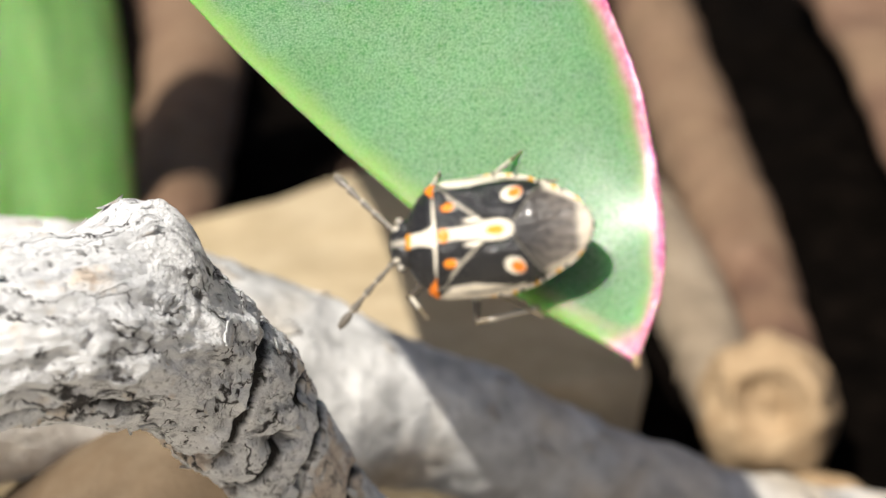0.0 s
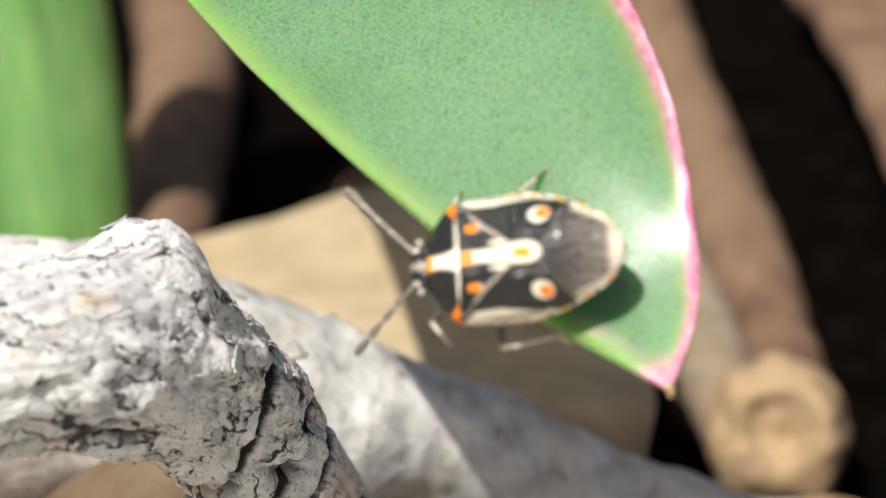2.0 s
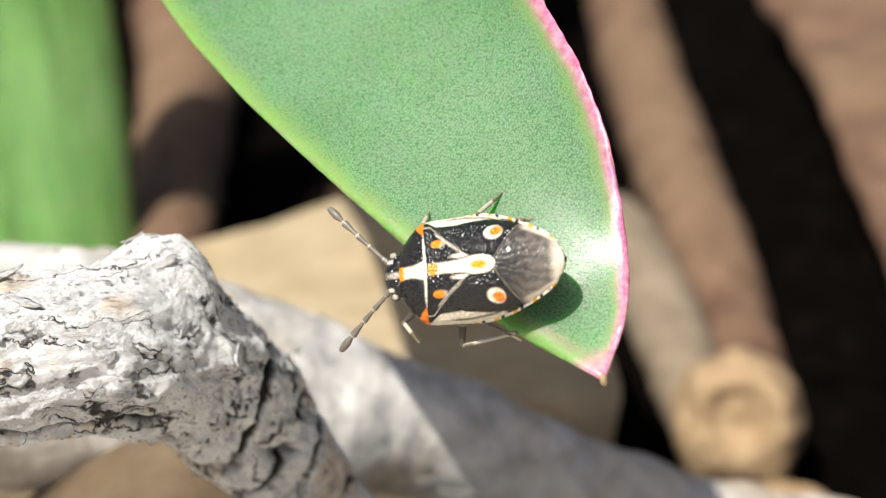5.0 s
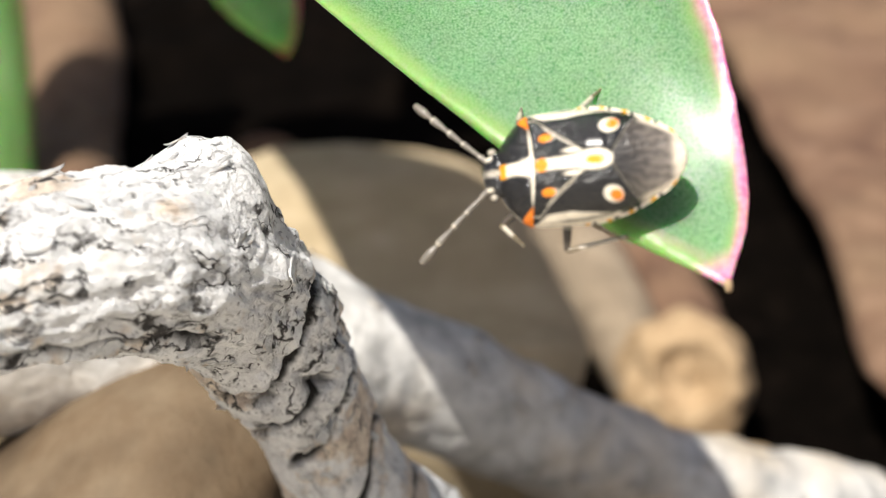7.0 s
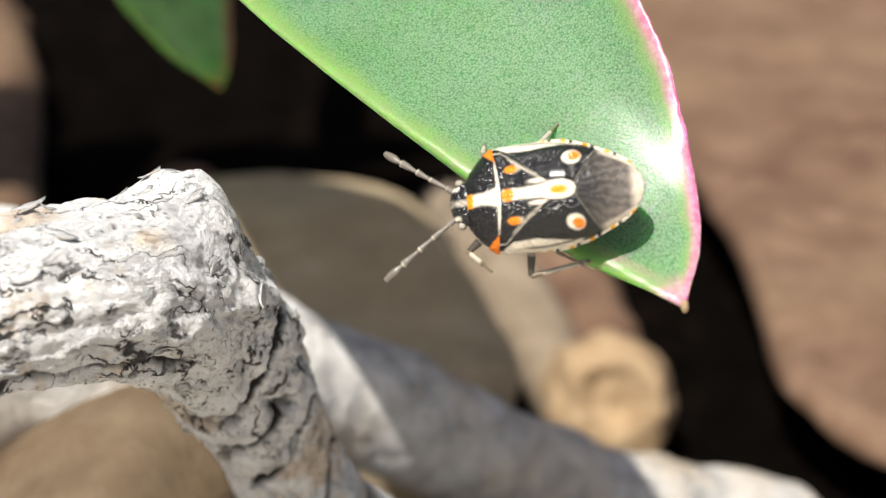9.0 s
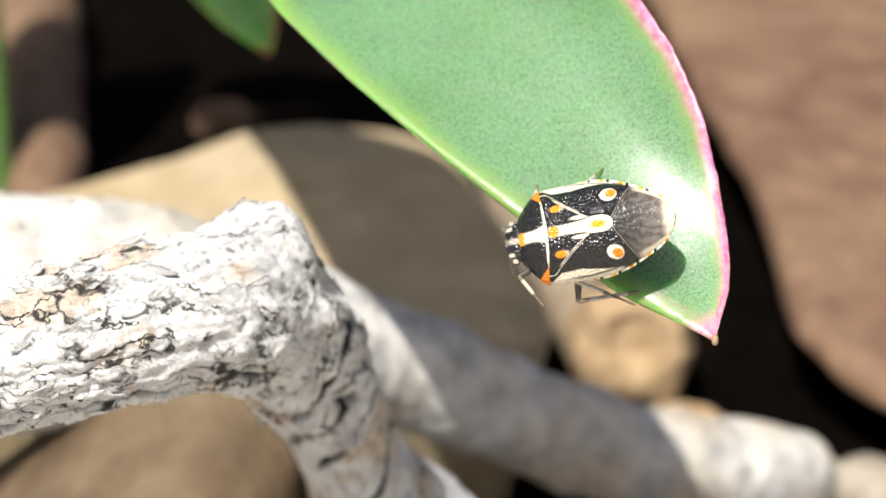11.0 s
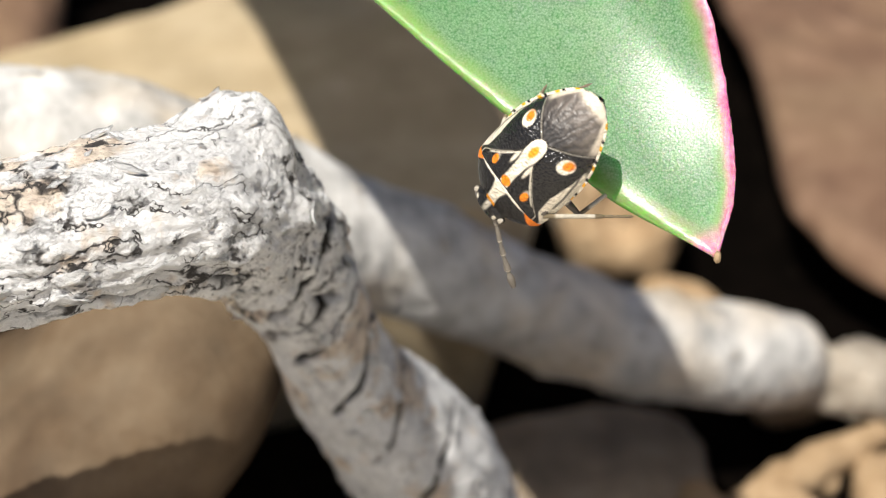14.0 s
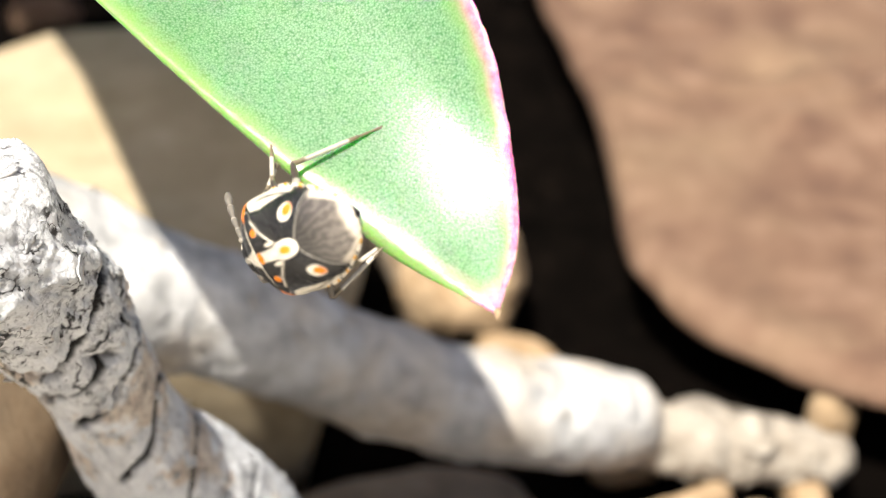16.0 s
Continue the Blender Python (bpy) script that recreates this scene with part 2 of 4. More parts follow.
# ---- mesh helpers ----
def mesh_object(name, verts, faces, mat, parent=None, origin=(0, 0, 0), label="", colours=None, attribute="pigment", smooth=True):
    """One mesh from places in millimetres. origin: its own origin, in the same axes as the places."""
    o = np.asarray(origin, float)
    me = bpy.data.meshes.new(name)
    me.from_pydata(((np.asarray(verts, float) - o) * MM).tolist(), [], [list(map(int, f)) for f in faces])
    if colours is not None:
        a = me.color_attributes.new(attribute, "FLOAT_COLOR", "POINT")
        a.data.foreach_set("color", np.c_[np.asarray(colours, float), np.ones(len(verts))].ravel())
    if smooth:
        me.polygons.foreach_set("use_smooth", [True] * len(me.polygons))
    me.materials.append(mat)
    me.update()
    ob = new(name, me)
    ob.location = Vector(o * MM)
    if parent is not None:
        ob.parent = parent
        ob.location = Vector(o * MM) - (Vector(parent["base"]) if "base" in parent else Vector())
    if label:
        ob["label"] = label
    return ob


def grain_of(ob, places):
    """Keeps the way of the fibres with a mesh: places along and round the limb, in mm."""
    a = ob.data.attributes.new("grain", "FLOAT_VECTOR", "POINT")
    a.data.foreach_set("vector", (np.asarray(places, float) * MM).ravel())
    return ob


def thing(name, base, label, category, group=""):
    """An Empty at a thing's base (mm), for its parts."""
    ob = new(name)
    ob.empty_display_size = 0.002
    ob.location = Vector(base) * MM
    ob["base"] = [v * MM for v in base]
    return tagged(ob, label, category, group)


def spline(points, count):
    """A smooth line through rows of numbers, evenly stepped along its length."""
    p = np.asarray(points, float)
    q = np.vstack([2 * p[0] - p[1], p, 2 * p[-1] - p[-2]])
    out = []
    for i in range(len(p) - 1):
        a, b, c, d = q[i:i + 4]
        for t in np.linspace(0, 1, 24, endpoint=False):
            out.append(0.5 * (2 * b + (c - a) * t + (2 * a - 5 * b + 4 * c - d) * t * t + (3 * b - a - 3 * c + d) * t ** 3))
    out = np.array(out + [p[-1]])
    s = np.r_[0, np.cumsum(np.linalg.norm(np.diff(out[:, :3], axis=0), axis=1))]
    return np.stack([np.interp(np.linspace(0, s[-1], count), s, col) for col in out.T], 1), s[-1]


def tube(points, along, around, relief=None, cap=True):
    """A rounded tube through rows of x, y, z, radius. relief(places, outward, s, angle): added to the radius."""
    line, length = spline(points, along)
    way = np.gradient(line[:, :3], axis=0)
    way /= np.linalg.norm(way, axis=1)[:, None]
    side = np.cross(way[0], (0.1, 0.2, 1.0))
    rings, outs = [], []
    ang = np.linspace(0, 2 * np.pi, around, endpoint=False)
    for k in range(along):
        side = side - way[k] * (side @ way[k])
        side /= np.linalg.norm(side)
        up = np.cross(way[k], side)
        out = np.cos(ang)[:, None] * side + np.sin(ang)[:, None] * up
        outs.append(out)
        rings.append(line[k, :3] + out * line[k, 3])
    v, o = np.concatenate(rings), np.concatenate(outs)
    if relief is not None:
        s = np.repeat(np.linspace(0, length, along), around)
        v = v + relief(v, o, s, np.tile(ang, along))[:, None] * o
    idx = np.arange(along * around).reshape(along, around)
    a, b, c, d = idx[:-1], np.roll(idx, -1, 1)[:-1], np.roll(idx, -1, 1)[1:], idx[1:]
    f = np.stack([a, b, c, d], -1).reshape(-1, 4).tolist()
    if cap:
        v = np.vstack([v, v[:around].mean(0), v[-around:].mean(0)])
        n = along * around
        f += [[n, (k + 1) % around, k] for k in range(around)]
        f += [[n + 1, n - around + k, n - around + (k + 1) % around] for k in range(around)]
    return v, f


def fractal(v, size, octaves=4, gain=0.55, seed=0.0):
    """Fractal noise of a size in mm at places in mm, about -1 to 1."""
    out = np.zeros(len(v))
    for k in range(octaves):
        s = 2 ** k / size
        out += gain ** k * np.array([noise.noise(Vector((p[0] * s + seed, p[1] * s - seed, p[2] * s + 7 * k))) for p in v])
    return out


def slab(outline, low, high, bevel, bumps, size, rings=14, steps=8, tip=(0.0, 0.0), seed=0.0, under=0.02):
    """A flat rough piece with rounded rims over a convex outline; tip: the rise of its top along x and y."""
    o = np.asarray(outline, float)
    line, _ = spline(np.c_[np.vstack([o, o[:1]]), np.zeros((len(o) + 1, 1))], steps * len(o) + 1)
    o = line[:-1, :2]
    c = o.mean(0)
    rows = [np.c_[c + (o - c) * (1 - under), np.full(len(o), low)]]
    reach = np.linalg.norm(o - c, axis=1).mean()
    for a in np.linspace(0, np.pi / 2, 6):
        rows.append(np.c_[c + (o - c) * (1 - bevel * (1 - np.cos(a)) / reach), np.full(len(o), high - bevel * (1 - np.sin(a)))])
    for k in np.linspace(1 - bevel / reach, 0.03, rings)[1:]:
        rows.append(np.c_[c + (o - c) * k, np.full(len(o), high)])
    v = np.concatenate(rows)
    top = (v[:, 2] - low) / (high - low)
    v[:, 2] += top * ((v[:, :2] - c) @ np.array(tip))
    v += (fractal(v, size, 4, 0.5, seed) * bumps * top.clip(0.2, 1))[:, None] * np.array([0.35, 0.35, 1.0])
    n, m = len(rows), len(o)
    idx = np.arange(n * m).reshape(n, m)
    f = np.stack([idx[:-1], np.roll(idx, -1, 1)[:-1], np.roll(idx, -1, 1)[1:], idx[1:]], -1).reshape(-1, 4).tolist()
    f.append(list(idx[-1]))
    f.append(list(idx[0][::-1]))
    return v, f


def pebble(centre, radii, bumps, size, turn=0.0, seed=0.0, fine=3):
    """A worn rounded stone or chip."""
    bm = bmesh.new()
    bmesh.ops.create_icosphere(bm, subdivisions=fine + 1, radius=1.0)
    v = np.array([q.co[:] for q in bm.verts])
    f = [[q.index for q in p.verts] for p in bm.faces]
    bm.free()
    v = np.sign(v) * np.abs(v) ** 0.85 * np.asarray(radii, float)
    v *= (1 + bumps * fractal(v, size, 3, 0.5, seed))[:, None]
    c, s = math.cos(radians(turn)), math.sin(radians(turn))
    v = v @ np.array([[c, s, 0], [-s, c, 0], [0, 0, 1]])
    return v + np.asarray(centre, float), f


# ---- the setting: one sheet of dark soil, blackened for shade near the plant ----
def ground():
    g = np.r_[-10000, -3000, -900, -400, np.arange(-160, 161, 2.5), 400, 900, 3000, 10000]
    x, y = np.meshgrid(g, g + 130)
    v = np.c_[x.ravel(), y.ravel(), np.zeros(x.size)]
    near = (np.abs(v[:, 0]) < 200) & (np.abs(v[:, 1] - 130) < 200)
    v[near, 2] = fractal(v[near], 14, 4, 0.6) * 1.6 - 0.8
    n = len(g)
    i = np.arange(n * n).reshape(n, n)
    f = np.stack([i[:-1, :-1], i[:-1, 1:], i[1:, 1:], i[1:, :-1]], -1).reshape(-1, 4)
    return tagged(mesh_object("ground", v, f, SOIL), "dark dry soil blackened for shade between stones and bark", "ground", kind="structure")


ground()


def smooth_step(a, b, x):
    t = np.clip((x - a) / (b - a), 0, 1)
    return t * t * (3 - 2 * t)


# ---- the weathered branch with its broken knob, across the front ----
BRANCH_MARKS = []
KNOB = np.array((-7.0, 69.3, 46.4))
RINGS = ((28.6, 0.24, 0.35, 2.4, -0.5), (32.4, 0.30, 0.45, 2.8, -0.4), (35.6, 0.28, 0.45, 3.2, -0.3), (40.6, 0.22, 0.4, 3.6, 0.0), (44.8, 0.17, 0.3, 3.2, 0.1), (49.5, 0.17, 0.3, 2.6, 0.0))


def branch_relief(v, o, s, a):
    """Heights and hollows of the bark, and how dark its cracks and plate edges are."""
    steep = smooth_step(30, 35, s)
    r = (0.22 - 0.12 * steep) * fractal(v, 3.2, 4, 0.5) + 0.05 * np.abs(fractal(v, 0.8, 3, 0.6, 5.0))
    # crescent cracks down the steep part, rising to one side
    wob = 0.55 * fractal(v, 3.0, 3, 0.5, 11.0)
    front = np.clip(o @ np.array((0.45, -0.9, 0.0)) + 0.45, 0, 1)
    crack_dark = np.zeros(len(v))
    for at, wide, deep, lean, start in RINGS:
        off = s + wob + lean * (0.35 * o[:, 0] + 0.65 * np.abs(o[:, 0]) * o[:, 0]) - at
        cut = np.clip(2 * front, 0, 1) * np.exp(-(off / wide) ** 2) * smooth_step(-0.75, -0.4, fractal(v, 2.2, 2, 0.5, at)) * smooth_step(start - 0.25, start + 0.2, o[:, 0])
        r -= deep * cut
        r += 0.05 * front * np.exp(-((off - 0.5) / 0.4) ** 2)
        crack_dark = np.maximum(crack_dark, cut)
    # the seam and its lip along the lower side of the level part
    low = o[:, 2] + 0.70 + 0.10 * fractal(v, 4.0, 3, 0.5, 15.0)
    seam = np.exp(-(low / 0.055) ** 2) * smooth_step(-0.2, 0.1, -o[:, 1]) * (1 - smooth_step(22, 26, s)) * smooth_step(-0.35, 0.1, fractal(v, 5.0, 2, 0.5, 41.0))
    r += 0.25 * np.exp(-((low + 0.16) / 0.10) ** 2) * smooth_step(-0.2, 0.1, -o[:, 1]) * (1 - smooth_step(22, 26, s))
    split = np.abs(fractal(v * np.array([0.35, 0.8, 1.2]), 2.6, 2, 0.5, 3.0))
    step = fractal(v * np.array([0.5, 0.9, 1.1]), 1.9, 3, 0.55, 8.0) * 2.2
    flake = (np.floor(step) + smooth_step(0.0, 0.2, step - np.floor(step))) / 2.2
    r += (0.12 - 0.08 * steep) * flake + (0.03 - 0.01 * steep) * fractal(v, 0.45, 2, 0.6, 21.0)
    # thin plates that lap over one another along the limb
    fine = fractal(np.c_[0.42 * s, 3 * np.cos(a), 3 * np.sin(a)], 1.0, 3, 0.6, 51.0) * 3.4 + 0.35 * fractal(v, 0.5, 2, 0.5, 61.0)
    part_of = fine - np.floor(fine)
    r += (0.085 - 0.05 * steep) * (np.floor(fine) * 0.8 + part_of * 0.5 + 0.6 * smooth_step(0.0, 0.10, part_of))
    lips = np.exp(-(part_of / 0.05) ** 2) * smooth_step(-0.15, 0.25, fractal(v, 2.4, 2, 0.5, 71.0)) * (1 - 0.7 * steep)
    rift = np.exp(-(split / 0.07) ** 2) * smooth_step(-0.1, 0.2, fractal(v, 5.0, 2, 0.5, 31.0)) * smooth_step(22, 27, s) * (1 - smooth_step(33, 37, s)) * smooth_step(-0.2, 0.3, o @ np.array((0.5, -0.8, -0.35)))
    BRANCH_MARKS.append(np.clip(np.maximum(np.maximum(np.maximum(crack_dark * 2.3, 1.6 * seam), rift), 1.1 * lips) - 0.25, 0, 1))
    BRANCH_MARKS.append(0.35 + 0.65 * (1 - smooth_step(31, 38, s)))
    BRANCH_MARKS.append(np.c_[s, 3 * np.cos(a), 3 * np.sin(a)])
    return r - 0.6 * rift - 0.5 * seam


def branch():
    line = [(-27, 60.3, 44.4, 2.7), (-20, 61.7, 45.5, 2.7), (-15, 63, 46.0, 2.8), (-11, 65, 46.0, 3.0), (-8.6, 67.4, 45.0, 3.1),
            (-7.0, 70.8, 42.3, 3.05), (-5.9, 74.5, 37.8, 2.85), (-4.8, 76.9, 33.5, 2.5), (-3.6, 78.9, 28.7, 2.75), (-1.5, 81.5, 23.9, 3.5), (0.5, 84.2, 18.5, 4.0), (3.0, 88, 9, 3.9), (5, 91, 1, 3.6), (6, 93, -4, 3.5)]
    v, f = tube(line, 820, 230, branch_relief)
    # the broken stub of a side twig on the elbow
    way = np.array((0.12, 0.12, 1.0)) / np.linalg.norm((0.12, 0.12, 1.0))
    d = v - KNOB
    d[:, 0] = np.where(d[:, 0] < 0, d[:, 0] * 0.62, d[:, 0])
    lift = np.exp(-((d ** 2).sum(1) / (2 * 1.25 ** 2)) ** 1.6)
    v = v + (1.7 * lift * (1 + 0.13 * fractal(v, 1.1, 3, 0.6, 9.0)))[:, None] * way
    marks = np.c_[np.r_[BRANCH_MARKS[0], 0, 0], np.r_[BRANCH_MARKS[1], 0, 0], np.zeros(len(v))]
    ob = mesh_object("branch", v, f, BARK, None, (8, 93, 0), "", marks, "crack_dark")
    return tagged(grain_of(ob, np.vstack([BRANCH_MARKS[2], [[0, 0, 0], [70, 0, 0]]])),
                  "bent silver-grey weathered branch with cracked bark and a broken stub", "branch")


silver_branch = branch()


def flakes(parent, picks, seed, mat=BARK):
    """Curled flakes of bark on a limb: parts of it, each a thin uneven plate with a lifted rim."""
    rng = np.random.default_rng(seed)
    shapes = []
    for _ in range(6):
        n = 12
        r = 0.5 * (1 + 0.35 * rng.uniform(-1, 1, n)) * np.r_[1, 0.8, 1][rng.integers(0, 3, n)]
        a = np.linspace(0, 2 * np.pi, n, endpoint=False)
        ring = np.c_[r * np.cos(a) * 1.5, r * np.sin(a)]
        top = np.vstack([np.c_[ring, 0.10 * np.abs(ring[:, 0]) + rng.uniform(0, 0.12, n)], np.c_[ring * 0.55, np.full(n, 0.05)], [[0, 0, 0.06]]])
        low = np.c_[ring * 0.92, top[:n, 2] - 0.10]
        v = np.vstack([top, low])
        f = [[k, (k + 1) % n, n + (k + 1) % n, n + k] for k in range(n)] + [[n + k, n + (k + 1) % n, 2 * n] for k in range(n)]
        f += [[(k + 1) % n, k, 2 * n + 1 + k, 2 * n + 1 + (k + 1) % n] for k in range(n)]
        pattern = grain_of(mesh_object("bark_flake", v, f, mat), v + rng.uniform(0, 40, 3))
        me = pattern.data
        bpy.data.objects.remove(pattern)
        shapes.append(me)
    base = Vector(parent.location)
    for place, out, along, size in picks:
        ob = new("bark_flake", shapes[int(rng.integers(0, 6))])
        ob.parent = parent
        z = Vector(out).normalized()
        x = Vector(along) + Vector(rng.uniform(-0.5, 0.5, 3))
        x = (x - z * x.dot(z)).normalized()
        m = Matrix((x, z.cross(x), z)).transposed().to_4x4()
        ob.matrix_local = Matrix.Translation(Vector(place) * MM - base) @ m @ Matrix.Rotation(float(rng.uniform(-0.25, 0.25)), 4, "Y") @ Matrix.Diagonal((size, size * float(rng.uniform(0.5, 1.0)), size, 1))


def branch_flakes():
    me = silver_branch.data
    n = len(me.vertices)
    co, no = np.empty(n * 3), np.empty(n * 3)
    me.vertices.foreach_get("co", co)
    me.vertex_normals.foreach_get("vector", no)
    co, no = co.reshape(-1, 3) / MM + (8, 93, 0), no.reshape(-1, 3)
    rng = np.random.default_rng(5)
    seen = np.where((no @ np.array((0, -0.8, 0.6)) > -0.1) & (co[:, 2] > 12) & (co[:, 0] > -22))[0]
    picks = []
    for k in rng.choice(seen, 160, replace=False):
        along = (1, 0.4, 0.1) if co[k, 2] > 43 else (0.3, 0.5, -0.9)
        picks.append((co[k] + no[k] * 0.02, no[k], along, float(rng.uniform(0.3, 0.95) ** 1.3)))
    flakes(silver_branch, picks, 8)


branch_flakes()


# ---- the paler stick that lies behind it ----
def stick(name, line, mat, label, bumps=0.4, size=5.0, along=160, around=40, seed=0.0, group=""):
    v, f = tube(line, along, around, lambda v, o, s, a: bumps * fractal(v, size, 4, 0.55, seed))
    low = v[v[:, 2].argmin()]
    return tagged(mesh_object(name, v, f, mat, origin=(low[0], low[1], max(low[2], 0))), label, "stick", group)


fallen = stick("fallen_stick", [(-46, 86, 33.7, 6.7), (-28, 88.5, 33.2, 6.6), (-17, 90.5, 32.0, 6.2), (-9.0, 92.6, 28.9, 5.1), (-1.7, 95.6, 25.2, 3.7), (6, 100.3, 18.6, 3.3),
                       (14.4, 104.4, 13.0, 3.4), (20.5, 107.5, 10.0, 3.5), (24.6, 109.2, 8.2, 3.2), (26.4, 109.9, 7.4, 2.6), (27.4, 110.3, 7.0, 1.4)], STICK,
      "long bleached grey stick lying over the stones", 0.45, 5.0, 260, 60, 2.0)


def surface_picks(ob, count, seed, low, high, along):
    """Places on the upper side of a mesh, for flakes of bark."""
    me, n = ob.data, len(ob.data.vertices)
    co, no = np.empty(n * 3), np.empty(n * 3)
    me.vertices.foreach_get("co", co)
    me.vertex_normals.foreach_get("vector", no)
    co, no = co.reshape(-1, 3) / MM + np.array(ob.location) / MM, no.reshape(-1, 3)
    rng = np.random.default_rng(seed)
    seen = np.where((no @ np.array((0, -0.8, 0.6)) > 0.0) & (co[:, 2] > 1))[0]
    return [(co[k] + no[k] * 0.02, no[k], along, float(rng.uniform(low, high))) for k in rng.choice(seen, count, replace=False)]


flakes(fallen, surface_picks(fallen, 40, 3, 0.5, 1.0, (0.8, 0.3, -0.4)), 4, STICK)


broken = stick("broken_stick", [(25.8, 110.1, 6.3, 1.8), (27.6, 110.5, 6.1, 2.2), (29.8, 110.8, 5.6, 2.5), (32.5, 111.0, 5.0, 2.5), (36.5, 111.3, 4.0, 2.2), (40.5, 111.5, 3.2, 1.9), (41.8, 111.5, 3.0, 1.0)], WORN,
      "short worn grey-brown piece of broken stick on the soil", 0.6, 3.0, 70, 40, 9.0)


# ---- stones and bark on the soil ----
def stone(name, outline, low, high, bevel, bumps, size, mat, label, category, tip=(0, 0), seed=0.0, group="", under=0.02):
    v, f = slab(outline, low, high, bevel, bumps, size, tip=tip, seed=seed, under=under)
    c = v.mean(0)
    return tagged(mesh_object(name, v, f, mat, origin=(c[0], c[1], max(low, 0))), label, category, group)


stone("flat_stone", [(-62, 104), (-46, 118), (-31.5, 132.5), (-20.5, 142.5), (-13, 147), (-6, 148), (0, 146.3), (3.2, 142.5), (5.0, 134), (7.0, 124), (8.4, 115.5), (5.5, 110.5), (-8, 112), (-30, 106), (-55, 98)],
      -2, 19, 2.5, 0.8, 16, SAND, "broad flat beige stone with a smooth sunlit top", "stone", under=0.12)
v, f = pebble((0, 0, 0), (22.5, 12, 7), 0.05, 12, 4, 3.0, 4)
v = v @ np.array([[math.cos(0.78), 0, math.sin(0.78)], [0, 1, 0], [-math.sin(0.78), 0, math.cos(0.78)]]) + (-23.9, 83, 15.2)
tagged(mesh_object("round_stone", v, f, SHADED_STONE, origin=(-23.9, 83, 0)), "rounded brown stone, darkened for shade, pale patches for sunlight, under the grey branch", "stone")
def bark_slab():
    """A thick slab with grown-over folds round an old branch eye."""
    v, f = slab([(27.0, 197), (28.8, 177), (29.5, 154), (29.4, 140), (29.3, 131), (30.8, 126), (34, 121.5), (38, 117.5), (43, 113.5), (50, 109.5), (60, 105), (72, 103), (95, 112), (100, 170), (90, 250), (45, 250), (22.8, 246), (24.9, 221)],
                -2, 9, 2.0, 1.6, 20, 44, 16, seed=4.0, under=0.3)
    d = np.hypot((v[:, 0] - 45.5) / 1.5, v[:, 1] - 161.5)
    turn = np.arctan2(v[:, 1] - 161.5, v[:, 0] - 45.5)
    side = 0.35 + 0.65 * smooth_step(-0.2, 0.7, -np.sin(turn))
    for reach, wide, high in ((2.2, 0.9, 0.7), (4.6, 0.8, 1.1), (7.4, 1.0, 0.8), (10.5, 1.2, 0.5)):
        v[:, 2] += high * np.exp(-((d - reach) / wide) ** 2) * side * (v[:, 2] > 6)
    v[:, 2] -= 1.2 * np.exp(-(d / 1.6) ** 2) * (v[:, 2] > 6)
    c = v.mean(0)
    return tagged(mesh_object("bark_slab", v, f, BROWN, origin=(c[0], c[1], 0)), "big slab of red-brown bark lying on soil", "bark")


bark_slab()
near_strip = stick("bark_strip", [(3.8, 262, 3, 4.8), (5.4, 241, 3.2, 4.7), (10.6, 197, 3.6, 4.4), (14.2, 171, 3.6, 4.0), (17.2, 150, 3.2, 3.3), (18.6, 139, 2.6, 2.6)], BROWN,
      "narrow red-brown strip of bark lying on the soil", 0.5, 6, 120, 30, 5.0, "bark on the soil")
pale = stick("pale_stick", [(4.9, 180, 2.6, 2.2), (5.9, 175, 3.4, 3.2), (8.6, 162, 4.2, 3.4), (11.2, 150, 4.4, 3.2), (13.4, 139, 3.6, 2.8), (14.6, 132, 3.0, 2.2)], DUST,
      "pale grey-brown stick lying beside bark strips", 0.3, 5, 110, 28, 6.0)
far_strip = stick("bark_strip", [(-56, 250, 3, 6), (-46, 214, 4, 5.5), (-37.5, 170, 4.5, 4.0), (-33, 150, 3, 3.4)], BROWN,
      "red-brown strip of bark lying beyond the beige stone", 0.7, 7, 110, 30, 7.0, "bark on the soil")
for limb, count, seed, mat, way in ((near_strip, 16, 21, BROWN, (0.25, -1, 0)), (pale, 14, 22, DUST, (0.3, -1, 0)), (far_strip, 14, 23, BROWN, (0.2, -1, 0)), (broken, 12, 24, WORN, (1, 0, 0))):
    flakes(limb, surface_picks(limb, count, seed, 0.8, 2.2, way), seed + 10, mat)
v, f = pebble((16.6, 134.5, 4.6), (5.1, 5.4, 5.0), 0.16, 4.5, 20, 1.0, 4)
face = np.array((-0.05, -0.86, 0.5))
near = (v - (16.6, 134.5, 4.6)) @ face / np.linalg.norm(v - (16.6, 134.5, 4.6), axis=1)
v = v - (2.2 * np.exp(-((1 - near) / 0.10) ** 2))[:, None] * face
tagged(mesh_object("wood_knot", v, f, CHIP, origin=(16.6, 134.5, 0)), "round tan wood knot with a hollow face on the soil", "wood chip")
random.seed(11)
